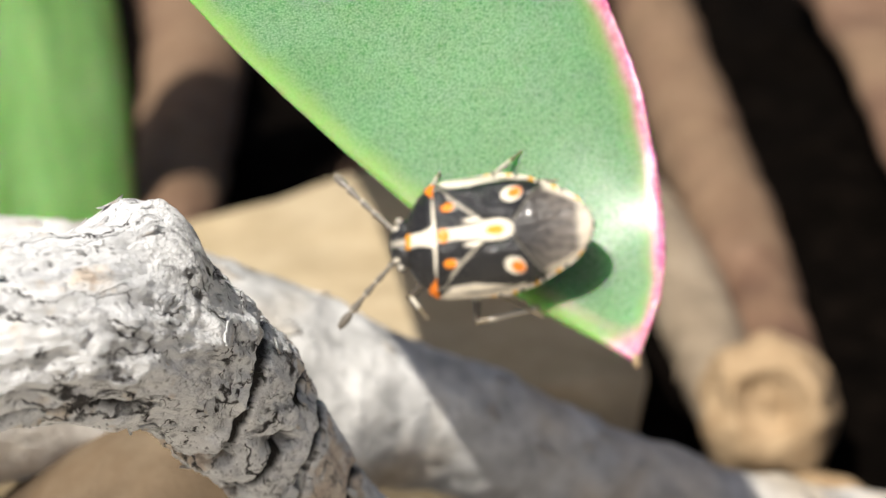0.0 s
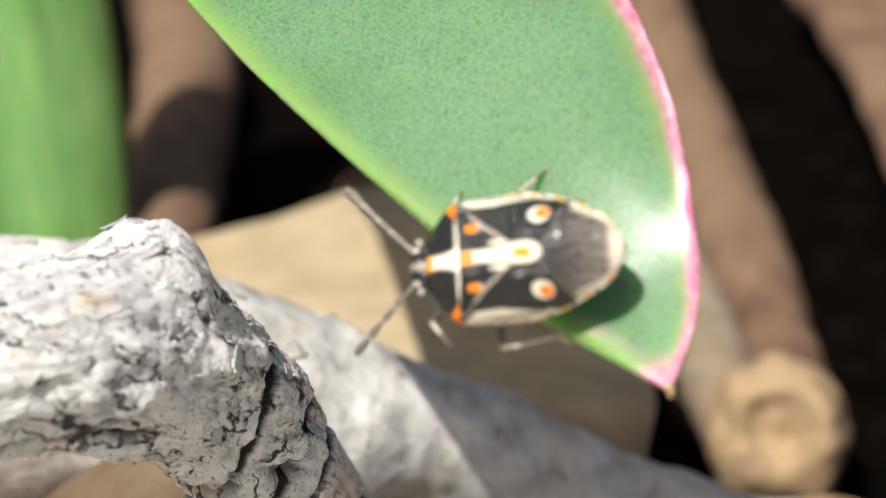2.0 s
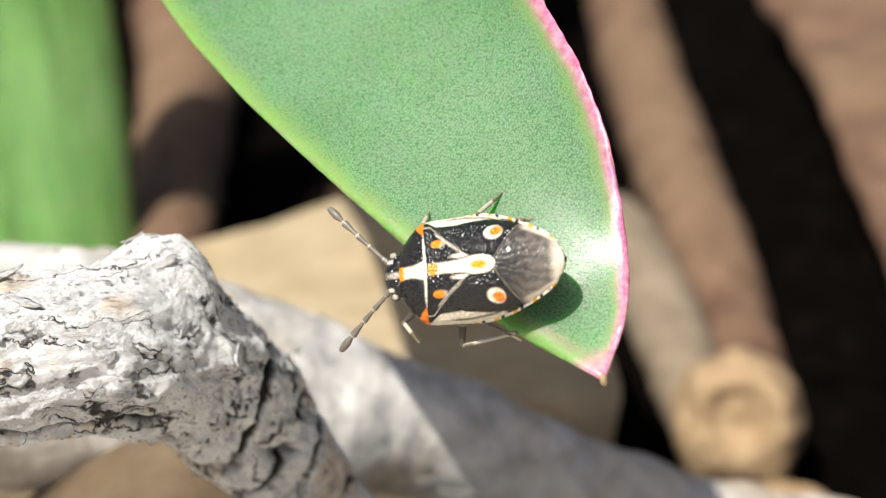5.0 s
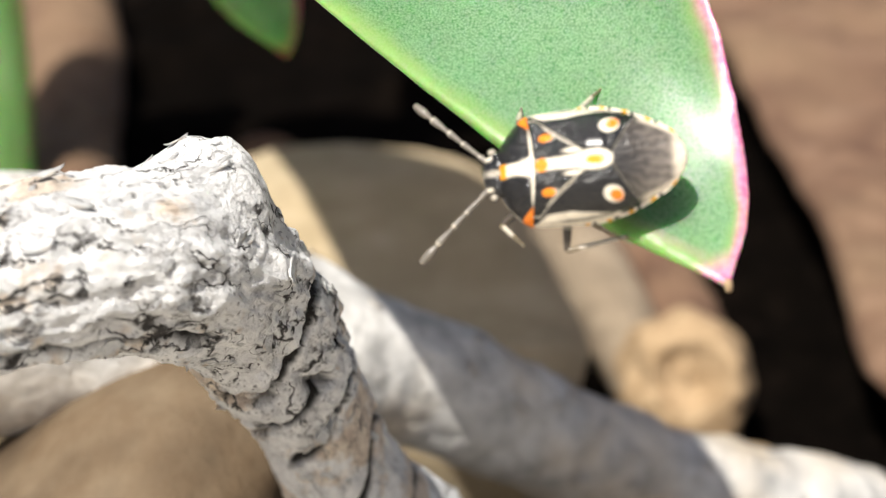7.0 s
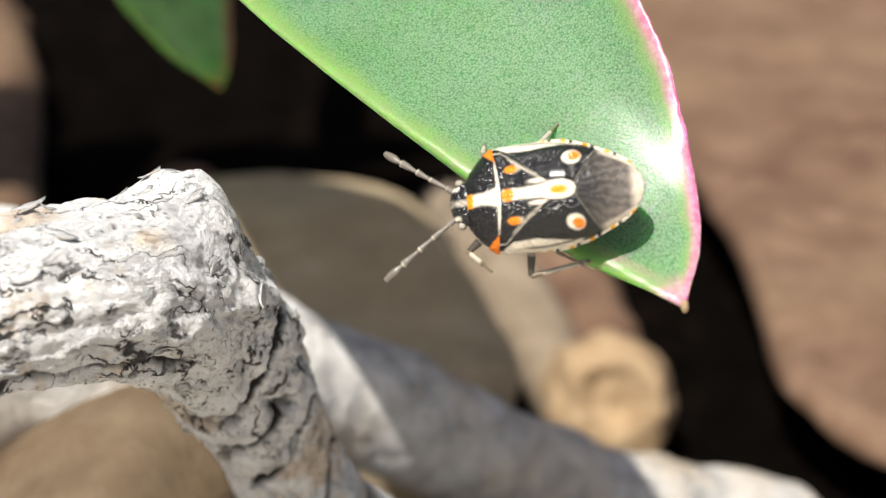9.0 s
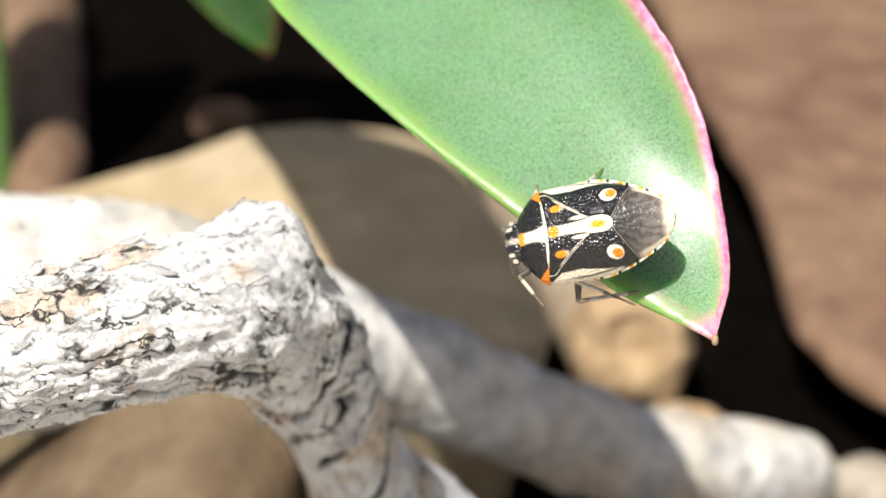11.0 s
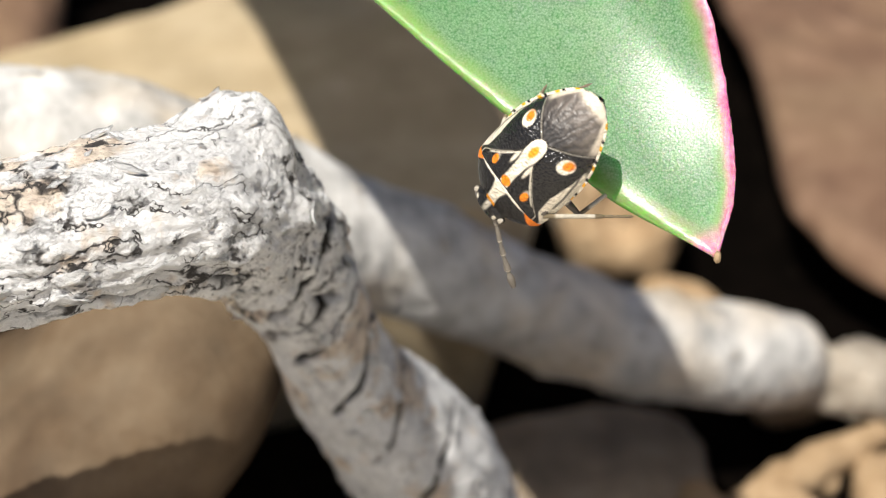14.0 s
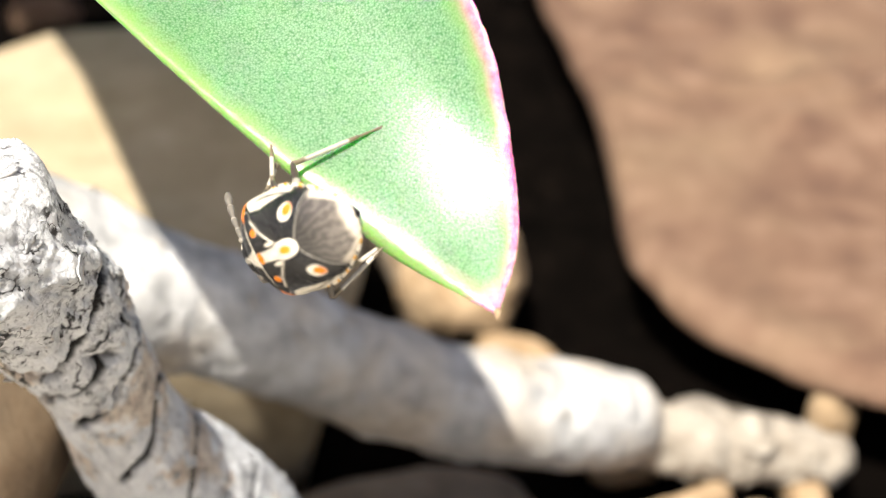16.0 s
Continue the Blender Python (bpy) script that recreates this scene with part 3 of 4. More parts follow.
for k, (x, y, r) in enumerate(((21.0, 121.5, 2.3), (19.3, 101.0, 2.4), (24.5, 102.5, 2.0), (31.0, 104.5, 2.2), (38.5, 110.5, 2.2), (3.4, 108.5, 1.2), (33.5, 106.5, 2.2), (28.0, 106.5, 1.6), (36.0, 107.0, 1.5),
                               (20.5, 126.5, 2.6), (27.0, 114.0, 2.2), (2.4, 113.9, 1.9), (-21.5, 190.0, 2.6))):
    v, f = pebble((x, y, r * 0.55), (r * 1.35, r * 0.65, r * 0.72), 0.16, 2.5, random.uniform(0, 180), 20.0 + k, 3)
    tagged(mesh_object("wood_chip", v, f, CHIP if k < 12 else BROWN, origin=(x, y, 0)),
           "small tan wood chip on the soil" if k < 12 else "small red-brown chip in the shade", "wood chip", "wood chips on the soil")


stick("wood_sliver", [(21.1, 102.0, 1.2, 0.9), (26.9, 105.5, 2.0, 1.5), (32.7, 109.0, 2.6, 0.8)], CHIP, "long orange-tan splinter of wood on the soil", 0.3, 2.0, 50, 20, 14.0)
v, f = pebble((9.5, 105.5, 0.4), (11.5, 6.5, 2.6), 0.12, 6, 20, 47.0, 4)
tagged(mesh_object("brown_stone", v, f, DUST, origin=(9.5, 105.5, 0)), "low dull brown stone under the bleached stick", "stone")
v, f = pebble((41.5, 116.0, 3.0), (1.6, 1.5, 4.2), 0.15, 2.5, 30, 41.0, 3)
tagged(mesh_object("wood_chip", v, f, CHIP, origin=(41.5, 116.0, 0)), "upright orange-tan wood chip beside a bleached stick", "wood chip", "wood chips on the soil")
v, f = pebble((-75.5, 231, 3.2), (4.6, 3.0, 5.0), 0.12, 4, 30, 44.0, 3)
tagged(mesh_object("dry_leaf_bit", v, f, YELLOW, origin=(-75.5, 231, 0)), "small yellow piece of dry leaf on soil", "leaf bit")


# ---- the succulent: leaves on one arched stem ----
def band_of(x, low, high):
    return smooth_step(low - 0.12, low, x) * (1 - smooth_step(high, high + 0.12, x))


def leaf(name, parent, tip, axis, across, left, right, thick, cup, bend, mat, pink, label="", along=220, around=112, rise=0.0, roll=0.0, arc=18.0, curl=0.0, nose=0.0):
    """A thick leaf from its tip along axis. left, right: rows of (way along, half-width) of its two edges. pink: how far the margin is coloured, mm."""
    axis, across = (np.asarray(q, float) / np.linalg.norm(q) for q in (axis, across))
    up = np.cross(across, axis)
    up *= 1 if up[2] > 0 else -1
    length = min(left[-1][0], right[-1][0])
    w = length * np.linspace(0.0, 1, along) ** 1.5
    lw, rw = np.interp(w, *np.array(left).T), np.interp(w, *np.array(right).T)
    for _ in range(3):
        lw[1:-1], rw[1:-1] = (np.convolve(q, [0.25, 0.5, 0.25], "valid") for q in (lw, rw))
    ang = np.linspace(0, 2 * np.pi, around, endpoint=False)
    s = np.sign(np.cos(ang)) * np.abs(np.cos(ang)) ** 0.8
    h = np.sign(np.sin(ang)) * np.abs(np.sin(ang)) ** 0.75
    a = np.where(s > 0, s * lw[:, None], s * rw[:, None])
    t = thick * np.clip(smooth_step(-0.5, 4.5, w), 0.25, 1)[:, None] * (1 - 0.25 * (w / length)[:, None])
    sag = rise * np.minimum(w, arc) + bend * np.minimum(w, arc) ** 2 + (rise + 2 * arc * bend) * np.maximum(w - arc, 0)
    z = 0.5 * t * h - 0.5 * t + cup * a * a / 12.0 + roll * a + sag[:, None] + curl * np.maximum(-a - 2.2, 0) ** 2 - nose * smooth_step(-1.0, 4.0, w)[:, None] + nose * float(smooth_step(-1.0, 4.0, 0.0))
    v = np.asarray(tip, float) + w[:, None, None] * axis + a[..., None] * across + z[..., None] * up
    v = v.reshape(-1, 3)
    edge_r = (rw[:, None] + a).ravel()
    edge_l = (lw[:, None] - a).ravel()
    ww = np.repeat(w, around)
    fine = fractal(v, 0.28, 2, 0.5, 1.0)
    wave = 0.25 * fractal(v, 1.3, 2, 0.5, 2.0)
    red = 1 - smooth_step(0.35 * pink, 1.6 * pink, edge_r + wave * pink)
    red = np.maximum(red, (1 - smooth_step(0.3, 1.5, ww + 0.25 * edge_l + wave)) * 0.95)
    red = np.maximum(red, 0.15 * band_of(edge_l, 0.45, 0.7) * (1 - smooth_step(2.5, 4.5, ww)))
    lime = np.maximum(0.8 * (1 - smooth_step(0.15, 1.1, edge_l + wave)), 0.6 * (1 - smooth_step(1.2 * pink, 2.6 * pink, edge_r + wave)))
    rim = (1 - smooth_step(0.05, 0.5, np.minimum(edge_r, edge_l)))
    v = v + (np.where(edge_r < edge_l, 0.05, 0.015) * rim * fine)[:, None] * (up + across * np.where(edge_r < edge_l, -1, 1)[:, None])
    idx = np.arange(along * around).reshape(along, around)
    f = np.stack([idx[:-1], np.roll(idx, -1, 1)[:-1], np.roll(idx, -1, 1)[1:], idx[1:]], -1).reshape(-1, 4).tolist()
    f += [list(idx[0][::-1]), list(idx[-1])]
    return mesh_object(name, v, f, mat, parent, tuple(np.asarray(tip, float)), label, np.c_[red, lime, 0 * red], "margin")


plant = thing("succulent_plant", (-18, 302, 0), "glaucous green succulent with thick pink-edged leaves", "plant")
LEFT = [(0, 0.12), (0.9, 0.55), (2.7, 1.3), (4.1, 1.863), (8.3, 3.048), (12, 3.885), (15, 4.515), (18, 5.093), (22, 5.617), (30, 5.88), (43, 5.04), (55, 3.36), (67, 1.89), (75, 1.575)]
RIGHT = [(0, 0.12), (0.5, 0.72), (1.2, 1.60), (2, 2.27), (2.9, 2.89), (5, 3.98), (7.3, 4.95), (10, 5.61), (13.5, 6.05), (20, 6.40), (30, 6.9), (43, 8.0), (55, 10.5), (65, 9.5), (75, 3.0)]
main_leaf = leaf("leaf", plant, (10.21, 60.65, 47.16), (-0.5376, 0.6866, 0.4894), (-0.8399, -0.3851, -0.3824), LEFT, RIGHT, 1.15, 0.55, -0.011, LEAF, 0.42,
                 "broad glaucous leaf with a pink margin and tip", 260, 128, 0.118, 0.016, 11.0, 0.08, 0.55)
v, f = pebble((10.23, 60.59, 47.06), (0.13, 0.15, 0.24), 0.15, 0.3, 0, 2.0, 2)
mesh_object("leaf_point", v, f, CHIP, main_leaf, (10.21, 60.65, 47.16), "dry tan point at the leaf's tip").location = (0, 0, 0)
SLIM = [(0, 0.1), (1, 1.0), (3, 2.3), (7, 4.0), (14, 5.6), (24, 6.2), (36, 5.0), (44, 2.5)]
leaf("leaf", plant, (-11.4, 129.9, 32.0), (-0.42, 0.62, 0.66), (-0.85, -0.5, 0.1), SLIM, SLIM, 1.2, 0.08, 0.002, BLADE, 0.5, "green leaf with a reddish tip", 120, 48)
SHADE_LEAF = [(0, 0.3), (1.5, 2.4), (5, 5.0), (11, 6.4), (18, 6.4), (25, 4.8), (31, 2.2)]
WIDE = [(0, 0.3), (4, 4), (15, 7.5), (35, 8.8), (60, 8.6), (84, 6.5)]
leaf("leaf", plant, (-50.5, 172, 78), (0.06, -0.16, -1.0), (1.0, 0.15, 0.0), WIDE, WIDE, 2.4, -0.5, 0.0, BLADE, 0.4, "upright plain green leaf", 120, 48)
# Four unseen leaves added above the view to throw shade beyond the flat stone.
for y, z in ((128, 66), (141, 70), (155, 68), (169, 64)):
    leaf("leaf", plant, (-42.5, y, z), (1.0, 0.12, 0.08), (0.1, -1.0, 0.25), SHADE_LEAF, SHADE_LEAF, 1.3, 0.1, 0.001, LEAF, 0.4, "", 60, 32)
v, f = tube([(-29, 122, 71, 2.2), (-31, 130, 77, 2.6), (-30, 165, 86, 3.0), (-25, 240, 74, 3.4), (-19, 290, 30, 3.8), (-18, 302, -3, 4.2)], 90, 24,
            lambda v, o, s, a: 0.25 * fractal(v, 4, 3))
mesh_object("stem", v, f, STICK, plant, (-18, 302, 0), "woody grey stem")


# ---- the bug: a small shield bug, black with cream and orange marks. Its own axes: x ahead, y to its left, z up ----
BLACK, CREAM, ORANGE = np.array((0.008, 0.008, 0.009)), np.array((0.88, 0.80, 0.65)), np.array((0.92, 0.235, 0.012))
SHELL = shell_material("bug_shell", 0.22, 0.09, 0.2)
WING = shell_material("bug_wing_membrane", 0.42, 0.015, 0.9)
LIMB = shell_material("bug_limb", 0.4, 0.01, 0.1)
WIDTH = [(-3.22, 0.05), (-3.1, 0.42), (-2.85, 0.75), (-2.4, 1.05), (-1.9, 1.30), (-1.3, 1.57), (-0.6, 1.76), (0.2, 1.85), (1.0, 1.84), (1.6, 1.82), (1.95, 1.77),
         (2.15, 1.64), (2.4, 1.40), (2.6, 1.16), (2.75, 0.95), (2.86, 0.72), (2.92, 0.5)]
CROWN = [(-3.22, 0.50), (-2.5, 0.85), (-1.6, 1.30), (-0.8, 1.62), (-0.3, 1.68), (0.5, 1.62), (1.2, 1.50), (1.8, 1.38), (2.3, 1.20), (2.57, 1.03), (2.92, 0.75)]


def half_width(x):
    return np.interp(x, *np.array(WIDTH).T)


def dome(x, y):
    w, top = half_width(x), np.interp(x, *np.array(CROWN).T)
    q = np.clip(np.abs(y) / w, 0, 1)
    return 0.45 + (top - 0.45) * (1 - q ** 2.3) ** 0.62


def hind_border(y):
    """The hind edge of the neck shield, which runs forward to its corners."""
    return 1.45 + 0.12 * y * y


def along_scutellum(x):
    return 0.02 + 0.874 * (x + 0.56)


def scutellum_width(x):
    return np.interp(along_scutellum(x), [-0.46, -0.42, -0.3, -0.1, 0.15, 0.4, 1.0, 1.8], [0.0, 0.14, 0.27, 0.34, 0.34, 0.37, 0.82, 1.5])


def blot(x, y, cx, cy, rx, ry, soft=0.12):
    d = np.sqrt(((x - cx) / rx) ** 2 + ((y - cy) / ry) ** 2)
    return 1 - smooth_step(1 - soft, 1 + soft, d)


def band(v, low, high, soft=0.03):
    return smooth_step(low - soft, low + soft, v) * (1 - smooth_step(high - soft, high + soft, v))


def paint(base, *coats):
    c = np.array(base, float)
    for amount, colour in coats:
        c = c + (np.asarray(colour) - c) * np.clip(amount, 0, 1)[:, None]
    return c


def plate(name, bug, inside, lift, colours, mat, label, ripple=None):
    """One plate of the back: the cells of the domed back for which inside(x, y) holds."""
    xs, qs = np.linspace(-3.2, 2.91, 340), np.sin(np.linspace(-np.pi / 2, np.pi / 2, 170))
    x, q = np.meshgrid(xs, qs, indexing="ij")
    y = q * half_width(x)
    i = np.arange(x.size).reshape(x.shape)
    cell = np.stack([i[:-1, :-1], i[1:, :-1], i[1:, 1:], i[:-1, 1:]], -1).reshape(-1, 4)
    x, y = x.ravel(), y.ravel()
    cell = cell[inside(x[cell].mean(1), y[cell].mean(1))]
    used, back = np.unique(cell, return_inverse=True)
    x, y = x[used], y[used]
    edge = np.bincount(back.ravel(), minlength=len(used)) < 4
    z = dome(x, y) + np.where(edge, lift - 0.035, lift) + (ripple(x, y) if ripple else 0)
    return mesh_object(name, np.c_[x, y, z], back.reshape(-1, 4), mat, bug, (0, 0, 0), label, colours(x, y))


def pronotum_paint(x, y):
    a, q = 0.9 * np.abs(y), np.abs(y) / half_width(x)
    x = 1.78 + 0.6 * (x - hind_border(y))
    grey = np.tile(BLACK, (len(x), 1))
    bar = (1 - smooth_step(0.14, 0.22, a - 0.10 * np.exp(-((x - 1.82) / 0.2) ** 2)))
    cross = (1 - smooth_step(-0.02, 0.02, x - 1.79 - np.interp(a, [0.15, 0.35, 0.6, 0.95, 1.05], [0.10, 0.055, 0.045, 0.03, 0.0])))
    line = (1 - smooth_step(1.79, 1.81, x)) * 0.35
    rim = smooth_step(0.94, 0.97, q) * smooth_step(1.95, 2.05, x)
    front = smooth_step(2.56, 2.6, x) * 0.9
    corner = 1 - smooth_step(-0.03, 0.03, (x - 1.72) - 0.75 * (a - 1.02))
    corner = corner * smooth_step(1.0, 1.1, a)
    ahead = smooth_step(2.36, 2.42, x) * (1 - smooth_step(0.18, 0.24, a)) * (1 - smooth_step(2.53, 2.57, x))
    return paint(grey, (bar, CREAM), (cross, CREAM), (line, CREAM), (rim, CREAM), (front, CREAM), (corner, ORANGE), (ahead, ORANGE * [1, 1.5, 1]))


def scutellum_paint(x, y):
    a, w = np.abs(y), scutellum_width(x)
    x = along_scutellum(x)
    wide = np.interp(x, [-0.45, -0.1, 0.2, 0.6, 1.2, 1.7], [0.26, 0.33, 0.31, 0.21, 0.18, 0.2])
    bar = (1 - smooth_step(-0.03, 0.03, a - wide)) * (1 - smooth_step(1.68, 1.74, x))
    edge = smooth_step(-0.075, -0.045, a - w) * smooth_step(0.35, 0.45, x) * (1 - smooth_step(1.45, 1.6, x)) * 0.8
    tail = blot(x, a, 0.62, 0.36, 0.30, 0.07, 0.4) * 0.9
    spots = [(blot(x, y, 1.42, s * 0.86, 0.20, 0.13), ORANGE * [1, 1.15, 1]) for s in (1, -1)]
    halo = blot(x, a, 1.34, 0.84, 0.22, 0.10, 0.4) * 0.5
    return paint(np.tile(BLACK, (len(x), 1)), (bar, CREAM), (edge, CREAM * 0.9), (tail, CREAM), (halo, CREAM), *spots,
                 (blot(x, y, 1.55, 0, 0.19, 0.21), ORANGE * [1, 1.2, 1]), (blot(x, y, 0.02, 0.01, 0.25, 0.15, 0.3), ORANGE * [1, 1.35, 1]))


def corium_paint(x, y):
    a, q = np.abs(y), np.abs(y) / half_width(x)
    inner = np.interp(x, [-1.6, -0.8, 0.4, 1.2, 1.7], [0.99, 0.93, 0.80, 0.82, 0.96])
    costa = smooth_step(-0.015, 0.015, q - inner) * smooth_step(-1.15, -0.95, x)
    dark = band(q, 0.925, 0.955, 0.008) * (1 - smooth_step(0.6, 1.2, x)) * 0.8
    suture = band(a - scutellum_width(x), 0.0, 0.05, 0.015) * smooth_step(0.0, 0.3, x) * 0.8
    rear = band(x + 0.98 + 0.55 * a, 0.0, 0.04, 0.02) * 0.4
    spot = blot(x, a, -0.98, 1.08, 0.29, 0.25)
    core = blot(x, a, -1.06, 1.12, 0.19, 0.17, 0.25)
    return paint(np.tile(BLACK, (len(x), 1)), (costa, CREAM), (dark, BLACK), (suture, CREAM * 0.8), (rear, CREAM * 0.7), (spot, CREAM), (core, ORANGE))


def wing_folds(x, y):
    """Fine folds that fan out over the membrane, 0 to 1."""
    turn = np.arctan2(y, -(x - 0.2))
    return 0.5 + 0.5 * np.sin(turn * 46 + 5.0 * fractal(np.c_[x, y, 0 * x], 0.6, 4))


def membrane_paint(x, y):
    a, q = np.abs(y), np.abs(y) / half_width(x)
    vein = wing_folds(x, y)
    fade = 1 - smooth_step(-2.9, -1.3, x - 0.25 * a)
    c = np.array((0.62, 0.53, 0.45))[None] * (0.022 + 0.035 * smooth_step(0.35, 0.75, vein) + 0.24 * fade * (0.65 + 0.35 * vein))[:, None]
    pale = np.maximum(smooth_step(0.82, 0.93, q) * (1 - smooth_step(-2.0, -1.6, x)), 1 - smooth_step(-3.0, -2.65, x))
    return paint(c, (pale * 0.85, CREAM * [0.85, 0.82, 0.8]))


def lathe_part(name, bug, line, mat, colour, label="", around=14, bands=None, along=40):
    v, f = tube(line, along, around)
    c = np.tile(np.asarray(colour, float), (len(v), 1))
    if bands is not None:
        s = np.r_[np.repeat(np.linspace(0, 1, along), around), 0, 1]
        c = paint(c, *[(band(s, lo, hi, 0.01), col) for lo, hi, col in bands])
    return mesh_object(name, v, f, mat, bug, (0, 0, 0), label, c)


LEGS = {  # hip, reach of thigh and shin, and the way in which the knee stands out
    "fore_right": ((2.0, -0.8, 0.15), 1.25, 1.5, (0.5, -1, 0.7)), "middle_right": ((0.55, -0.85, 0.1), 1.55, 2.0, (0.9, -1, 0.5)),
    "hind_right": ((-0.25, -0.85, 0.1), 2.3, 3.9, (1, -0.35, -0.2)), "fore_left": ((2.0, 0.8, 0.15), 1.25, 1.5, (0.5, 1, 0.4)),
    "middle_left": ((0.75, 0.85, 0.1), 1.75, 3.4, (1.2, 1, 0.05)), "hind_left": ((-0.25, 0.85, 0.1), 1.9, 3.4, (0.8, 1, 0.0))}


def build_bug():
    bug = tagged(new("shield_bug"), "small black shield bug with cream and orange marks on leaf", "insect")
    bug.empty_display_size = 0.001
    plate("pronotum", bug, lambda x, y: x > hind_border(y), 0.03, pronotum_paint, SHELL, "black shield with a cream cross and orange corners")
    plate("scutellum", bug, lambda x, y: (x <= hind_border(y)) & (np.abs(y) < scutellum_width(x)), 0.05, scutellum_paint, SHELL, "black triangle with a cream stripe")
    rear = lambda x, y: x < -0.98 - 0.55 * np.abs(y)  # noqa: E731
    for side, sign in (("left", 1), ("right", -1)):
        plate("forewing", bug, lambda x, y, sign=sign: (x <= hind_border(y)) & (np.abs(y) >= scutellum_width(x)) & ~rear(x, y) & (y * sign > 0), 0.02, corium_paint, SHELL,
              "black leathery forewing with a cream border and an orange spot")
    plate("wing_membrane", bug, lambda x, y: rear(x, y) & (np.abs(y) >= scutellum_width(x) - 0.02), 0.0, membrane_paint, WING, "smoky veined wing membrane with a pale edge",
          lambda x, y: 0.012 * wing_folds(x, y) + 0.014 * fractal(np.c_[x, y, 0 * x], 0.35, 3))
    # the belly, with the banded rim that stands out beside the wings
    xs, ang = np.linspace(-3.18, 2.91, 90), np.linspace(np.pi, 2 * np.pi, 30)
    w = half_width(xs)
    deep = np.interp(xs, [-3, -2, 0, 1.5, 2.7], [0.25, 0.62, 0.75, 0.7, 0.4])
    v = np.stack([xs[:, None] + 0 * ang, np.cos(ang) * w[:, None] * 0.985, 0.46 + np.sin(ang) * deep[:, None]], -1).reshape(-1, 3)
    i = np.arange(len(v)).reshape(len(xs), len(ang))
    f = np.stack([i[:-1, :-1], i[:-1, 1:], i[1:, 1:], i[1:, :-1]], -1).reshape(-1, 4)
    mesh_object("abdomen", v, f, SHELL, bug, (0, 0, 0), "black belly", np.tile(BLACK * 2, (len(v), 1)))
    for sign in (1, -1):
        xs = np.linspace(-3.05, 0.6, 120)
        w = half_width(xs)
        out = 0.09 * smooth_step(-3.05, -2.6, xs) * (1 - smooth_step(-0.4, 0.6, xs))
        rows = [np.c_[xs, sign * (w - 0.10), 0 * xs + 0.50], np.c_[xs, sign * (w + out), 0 * xs + 0.47], np.c_[xs, sign * (w + out - 0.02), 0 * xs + 0.40], np.c_[xs, sign * (w - 0.1), 0 * xs + 0.34]]
        v = np.concatenate(rows)
        i = np.arange(len(v)).reshape(4, -1)
        f = np.stack([i[:-1, :-1], i[:-1, 1:], i[1:, 1:], i[1:, :-1]], -1).reshape(-1, 4)
        beat = np.tile(np.mod((xs + 3.05) / 0.72, 1), 4)
        c = paint(np.tile(BLACK, (len(v), 1)), (band(beat, 0.14, 0.97), CREAM), (band(beat, 0.26, 0.5), ORANGE * [0.9, 1.7, 1]))
        mesh_object("abdomen_rim", v, f, SHELL, bug, (0, 0, 0), "cream and orange banded rim", c)
    # head, eyes
    n = 46
    u, t = np.meshgrid(np.linspace(0, np.pi, n), np.linspace(0, 2 * np.pi, n, endpoint=False), indexing="ij")
    v = np.c_[(2.86 + 0.52 * np.cos(u)).ravel(), (0.74 * np.abs(np.sin(u)) ** 0.8 * np.cos(t)).ravel(), (0.62 + 0.34 * np.sin(u) * np.sin(t)).ravel()]
    i = np.arange(n * n).reshape(n, n)
    f = np.stack([i[:-1], np.roll(i, -1, 1)[:-1], np.roll(i, -1, 1)[1:], i[1:]], -1).reshape(-1, 4)
    a = np.abs(v[:, 1])
    c = paint(np.tile(BLACK, (len(v), 1)), (band(a, 0.44, 0.56) * smooth_step(2.94, 3.04, v[:, 0]), CREAM), (band(a, 0.04, 0.10) * smooth_step(0.7, 0.8, v[:, 2]), CREAM * 0.6))
    mesh_object("head", v, f, SHELL, bug, (0, 0, 0), "black head with cream edges", c)
    for sign in (1, -1):
        v, f = pebble((3.02, sign * 0.72, 0.64), (0.15, 0.13, 0.14), 0.0, 1.0, 0, 0, 2)
        c = paint(np.tile((0.02, 0.012, 0.01), (len(v), 1)), (smooth_step(0.68, 0.78, v[:, 2]) * 0.5, CREAM))
        mesh_object("eye", v, f, SHELL, bug, (0, 0, 0), "dark bulging eye", c)
    # feelers of five joints, along x from their roots
    feelers = []
    pale = [(a - 0.012, a + 0.012, CREAM * 0.7) for a in (0.11, 0.33, 0.52, 0.75)]
    for sign in (1, -1):
        line = [(0, 0, 0, 0.10), (0.33, 0, 0.0, 0.10), (0.37, 0, 0, 0.07), (1.04, 0, 0.03, 0.098), (1.1, 0, 0.03, 0.058), (1.65, 0, 0.02, 0.115), (1.72, 0, 0.02, 0.058),
                (2.36, 0, -0.03, 0.135), (2.44, 0, -0.03, 0.058), (2.8, 0, -0.07, 0.145), (3.2, 0, -0.12, 0.10), (3.24, 0, -0.125, 0.02)]
        ob = lathe_part("feeler", bug, line, LIMB, (0.17, 0.15, 0.125), "thin greyish jointed feeler", 10, pale, 120)
        ob.location = Vector((3.20, sign * 0.42, 0.58)) * MM
        feelers.append(ob)
    legs = {}
    for kind, (hip, thigh, shin, _) in LEGS.items():
        streak = [(0.35, 0.6, CREAM * 0.35)]
        femur = lathe_part("thigh", bug, [(0, 0, 0, 0.13), (thigh * 0.5, 0, 0, 0.15), (thigh * 0.9, 0, 0, 0.11), (thigh, 0, 0, 0.09)], LIMB, (0.06, 0.048, 0.036), "", 12, streak)
        femur.location = Vector(hip) * MM
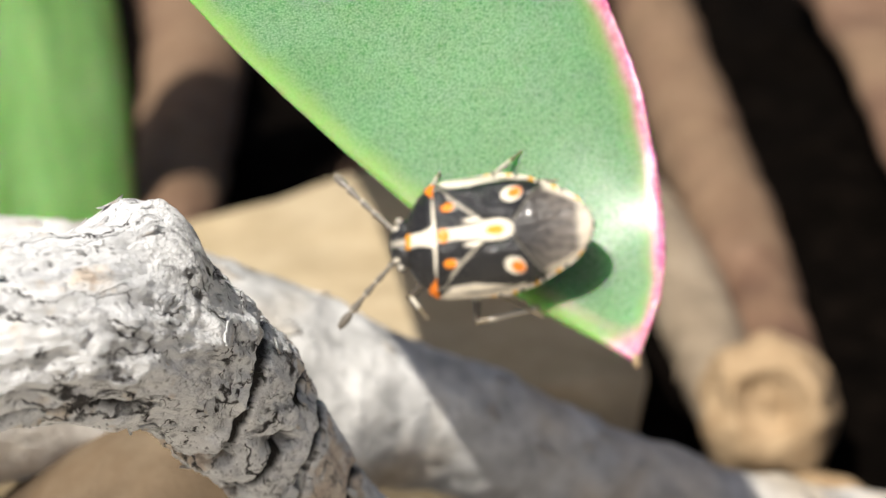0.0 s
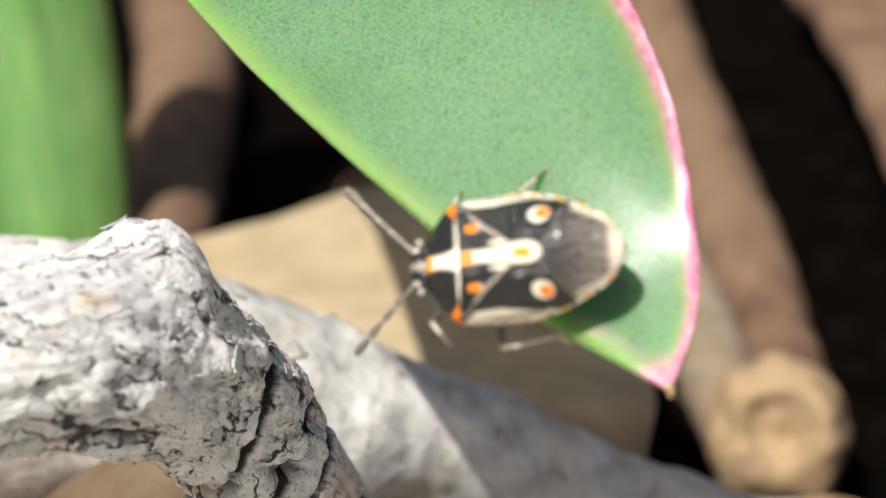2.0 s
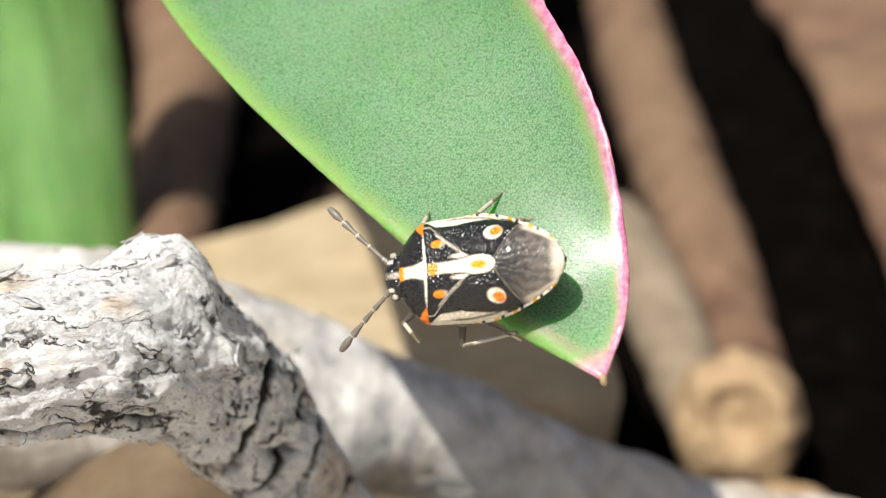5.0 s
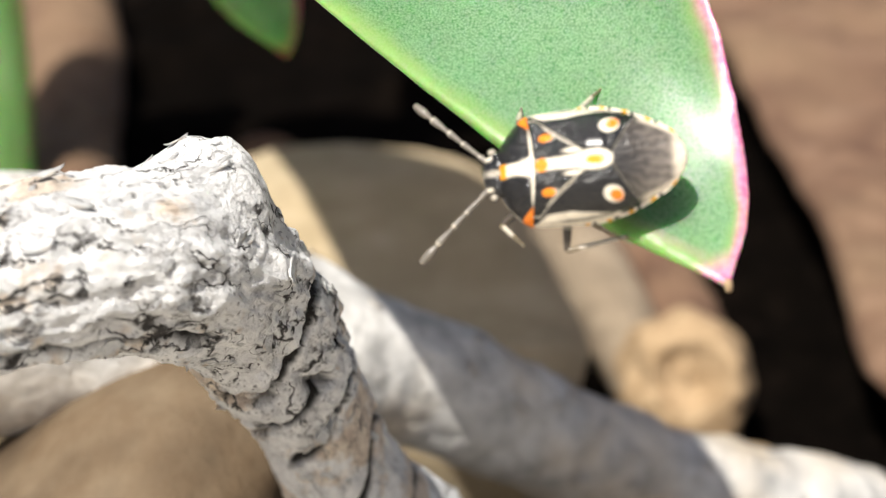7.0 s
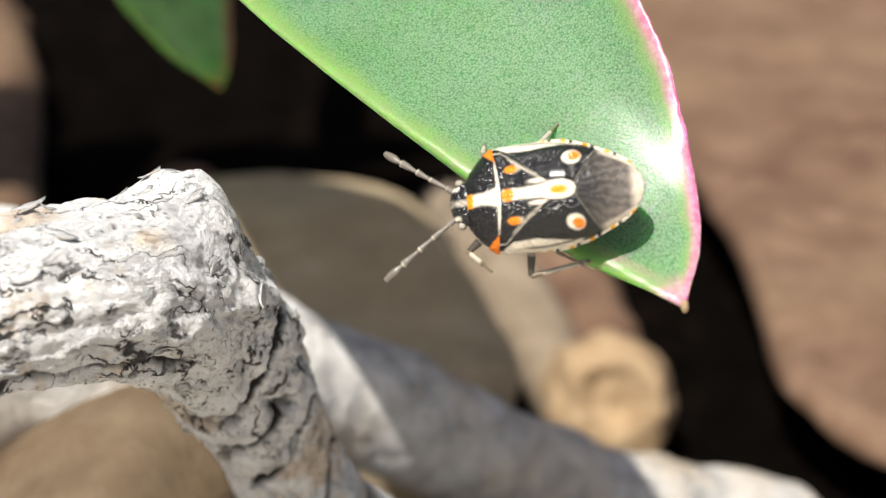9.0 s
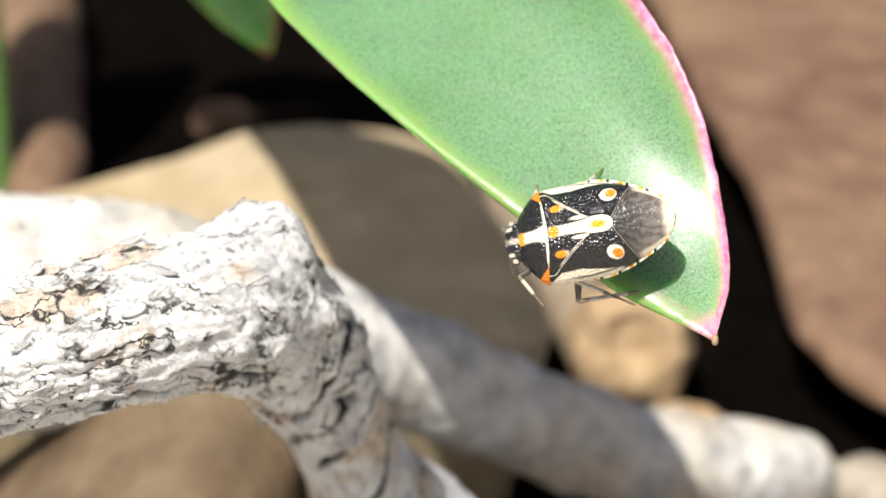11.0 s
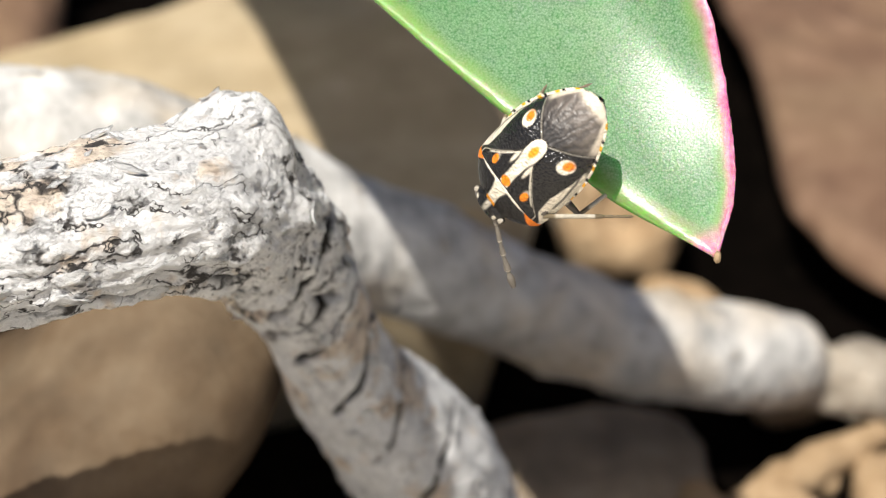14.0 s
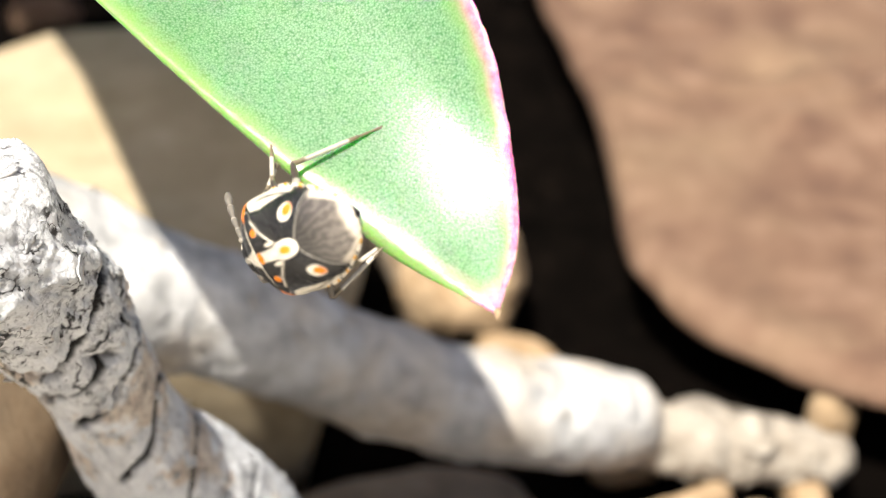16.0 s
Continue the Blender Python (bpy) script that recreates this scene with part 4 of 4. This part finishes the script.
        tibia = lathe_part("shin", femur, [(0, 0, 0, 0.10), (shin * 0.1, 0, 0.02, 0.085), (shin * 0.62, 0, 0, 0.075), (shin * 0.66, 0, 0, 0.045), (shin * 0.76, 0, 0, 0.06), (shin * 0.79, 0, 0, 0.04),
                                           (shin * 0.95, 0, 0, 0.055), (shin, 0, -0.03, 0.02)], LIMB, (0.16, 0.125, 0.075), "", 10, [(0.12, 0.55, CREAM * 0.55)], 60)
        tibia.location = (thigh * MM, 0, 0)
        legs[kind] = (femur, tibia)
    return bug, feelers, legs


BUG, FEELERS, BUG_LEGS = build_bug()

# ---- the bug's way: it waits, turns towards the leaf's edge and climbs over it ----
BUG_PATH = [
    (0, (6.03, 63.32, 49.93), (-0.960, 0.206, -0.188), (-0.273, -0.833, 0.481)),
    (8.2, (6.03, 63.32, 49.93), (-0.960, 0.206, -0.188), (-0.273, -0.833, 0.481)),
    (10.5, (5.95, 62.96, 50.24), (-0.949, 0.240, -0.205), (-0.312, -0.815, 0.488)),
    (11, (5.86, 63.00, 50.44), (-0.935, 0.218, -0.280), (-0.340, -0.776, 0.531)),
    (11.5, (5.73, 62.92, 50.42), (-0.919, 0.241, -0.312), (-0.380, -0.755, 0.535)),
    (12, (5.47, 62.94, 50.45), (-0.864, 0.231, -0.446), (-0.462, -0.717, 0.522)),
    (12.5, (5.16, 63.03, 50.28), (-0.794, 0.192, -0.577), (-0.515, -0.715, 0.472)),
    (13, (4.83, 62.99, 50.24), (-0.718, 0.255, -0.647), (-0.598, -0.703, 0.386)),
    (13.5, (4.63, 62.92, 50.16), (-0.682, 0.298, -0.668), (-0.603, -0.746, 0.282)),
    (14, (4.37, 62.92, 49.93), (-0.558, 0.230, -0.797), (-0.599, -0.776, 0.196)),
    (14.5, (4.25, 63.04, 49.67), (-0.462, 0.170, -0.870), (-0.642, -0.741, 0.197)),
    (15, (4.38, 62.79, 49.49), (-0.324, 0.268, -0.907), (-0.718, -0.694, 0.052)),
    (15.5, (4.32, 62.34, 49.01), (-0.308, 0.550, -0.777), (-0.743, -0.649, -0.165)),
    (16, (4.11, 62.40, 49.17), (-0.508, 0.616, -0.603), (-0.709, -0.696, -0.113)),
]
FEELER_LEFT = [(0, (-0.66, 0.04, -0.75)), (5.5, (-0.65, 0.03, -0.76)), (7, (-0.69, -0.31, -0.65)), (8, (-0.73, -0.27, -0.62)), (10.2, (-0.60, 0.10, -0.70)), (10.5, (-0.30, 0.45, -0.84)),
               (11, (0.08, 0.74, -0.67)), (11.5, (-0.27, 0.09, -0.96)), (12, (0.16, -0.50, -0.85)), (12.5, (0.29, -0.20, -0.93)), (13, (0.26, 0.39, -0.88)),
               (13.5, (0.00, 0.77, -0.64)), (14, (0.23, 0.01, -0.97)), (14.5, (0.31, 0.21, -0.93)), (15, (0.56, 0.26, -0.79)), (15.5, (0.16, 0.69, -0.70)), (16, (0.05, 0.77, -0.64))]
FEELER_RIGHT = [(0, (-0.69, 0.63, 0.35)), (5.5, (-0.73, 0.47, 0.49)), (7, (-0.75, 0.50, 0.44)), (8, (-0.78, 0.35, 0.52)), (10.5, (-0.17, 0.90, -0.41)),
                (11, (-0.04, 0.93, -0.36)), (11.5, (-0.16, 0.95, -0.27)), (12, (-0.03, 0.90, -0.43)), (12.5, (-0.76, 0.63, -0.17)), (13, (-0.11, 0.87, -0.49)),
                (13.5, (-0.25, 0.93, 0.08)), (14, (-0.01, 0.91, -0.42)), (14.5, (-0.06, 0.90, -0.43)), (15, (-0.11, 0.85, -0.51)), (15.5, (0.04, 0.93, -0.36)), (16, (-0.25, 0.93, 0.10))]
FEET = {  # where each foot stands, and from when
    "fore_right": [(0, (3.89, 66.63, 50.81)), (13.2, (3.1, 66.2, 50.3))], "middle_right": [(0, (6.57, 66.99, 51.34)), (13.4, (4.6, 66.8, 50.9)), (14.8, (2.65, 66.5, 50.6))],
    "hind_right": [(0, (8.68, 65.93, 50.71)), (13.2, (6.8, 66.58, 51.05))], "fore_left": [(0, (3.9, 61.6, 48.0)), (13.2, (3.0, 64.5, 48.6))],
    "middle_left": [(0, (8.58, 62.71, 48.17)), (12.9, (8.2, 63.95, 49.11))], "hind_left": [(0, (7.4, 62.25, 47.69)), (14.2, (7.2, 63.5, 48.7))]}


def axes(ahead, above):
    x = Vector(ahead).normalized()
    y = Vector(above).cross(x).normalized()
    return Matrix((x, y, x.cross(y))).transposed()


def motions():
    rows = [(t, Matrix.Translation(Vector(p) * MM) @ axes(a, u).to_4x4()) for t, p, a, u in BUG_PATH]
    walk(BUG, rows)
    times = [t for t, _ in rows]
    at = {t: m for t, m in rows}

    def bug_at(t):
        if t in at:
            return at[t]
        k = next(i for i in range(len(times)) if times[i] > t)
        f = (t - times[k - 1]) / (times[k] - times[k - 1])
        return at[times[k - 1]].lerp(at[times[k]], f)

    for ob, table in zip(FEELERS, (FEELER_LEFT, FEELER_RIGHT)):
        keyed = []
        for t, way in table:
            d = bug_at(t).to_3x3().inverted() @ Vector(way)
            keyed.append((t, Matrix.Translation(ob.location) @ axes(d, (0.1, 0, 1)).to_4x4()))
        walk(ob, keyed)
    for kind, (femur, tibia) in BUG_LEGS.items():
        hip, thigh, shin, out = LEGS[kind]
        hip, up_keys, low_keys = Vector(hip), [], []
        for t in times:
            foot = Vector(next(p for t0, p in reversed(FEET[kind]) if t >= t0)) * MM
            reach = (bug_at(t).inverted() @ foot) / MM - hip
            d = min(max(reach.length, abs(thigh - shin) + 0.05), (thigh + shin) * 0.985)
            ahead = reach.normalized()
            way = Vector(out).lerp(Vector((1.0, -0.9, 0.2)), min(max((t - 12.5) / 2, 0), 1)) if kind == "hind_right" else Vector(out)
            bend = way - ahead * way.dot(ahead)
            bend.normalize()
            c = (thigh ** 2 + d ** 2 - shin ** 2) / (2 * thigh * d)
            c = min(max(c, -1), 1)
            knee = ahead * (thigh * c) + bend * (thigh * math.sqrt(1 - c * c))
            m = axes(knee, bend).to_4x4()
            up_keys.append((t, Matrix.Translation(hip * MM) @ m))
            low = m.to_3x3().inverted() @ (ahead * d - knee)
            low_keys.append((t, Matrix.Translation((thigh * MM, 0, 0)) @ axes(low, (0, 1, 0)).to_4x4()))
        walk(femur, up_keys)
        walk(tibia, low_keys)


motions()
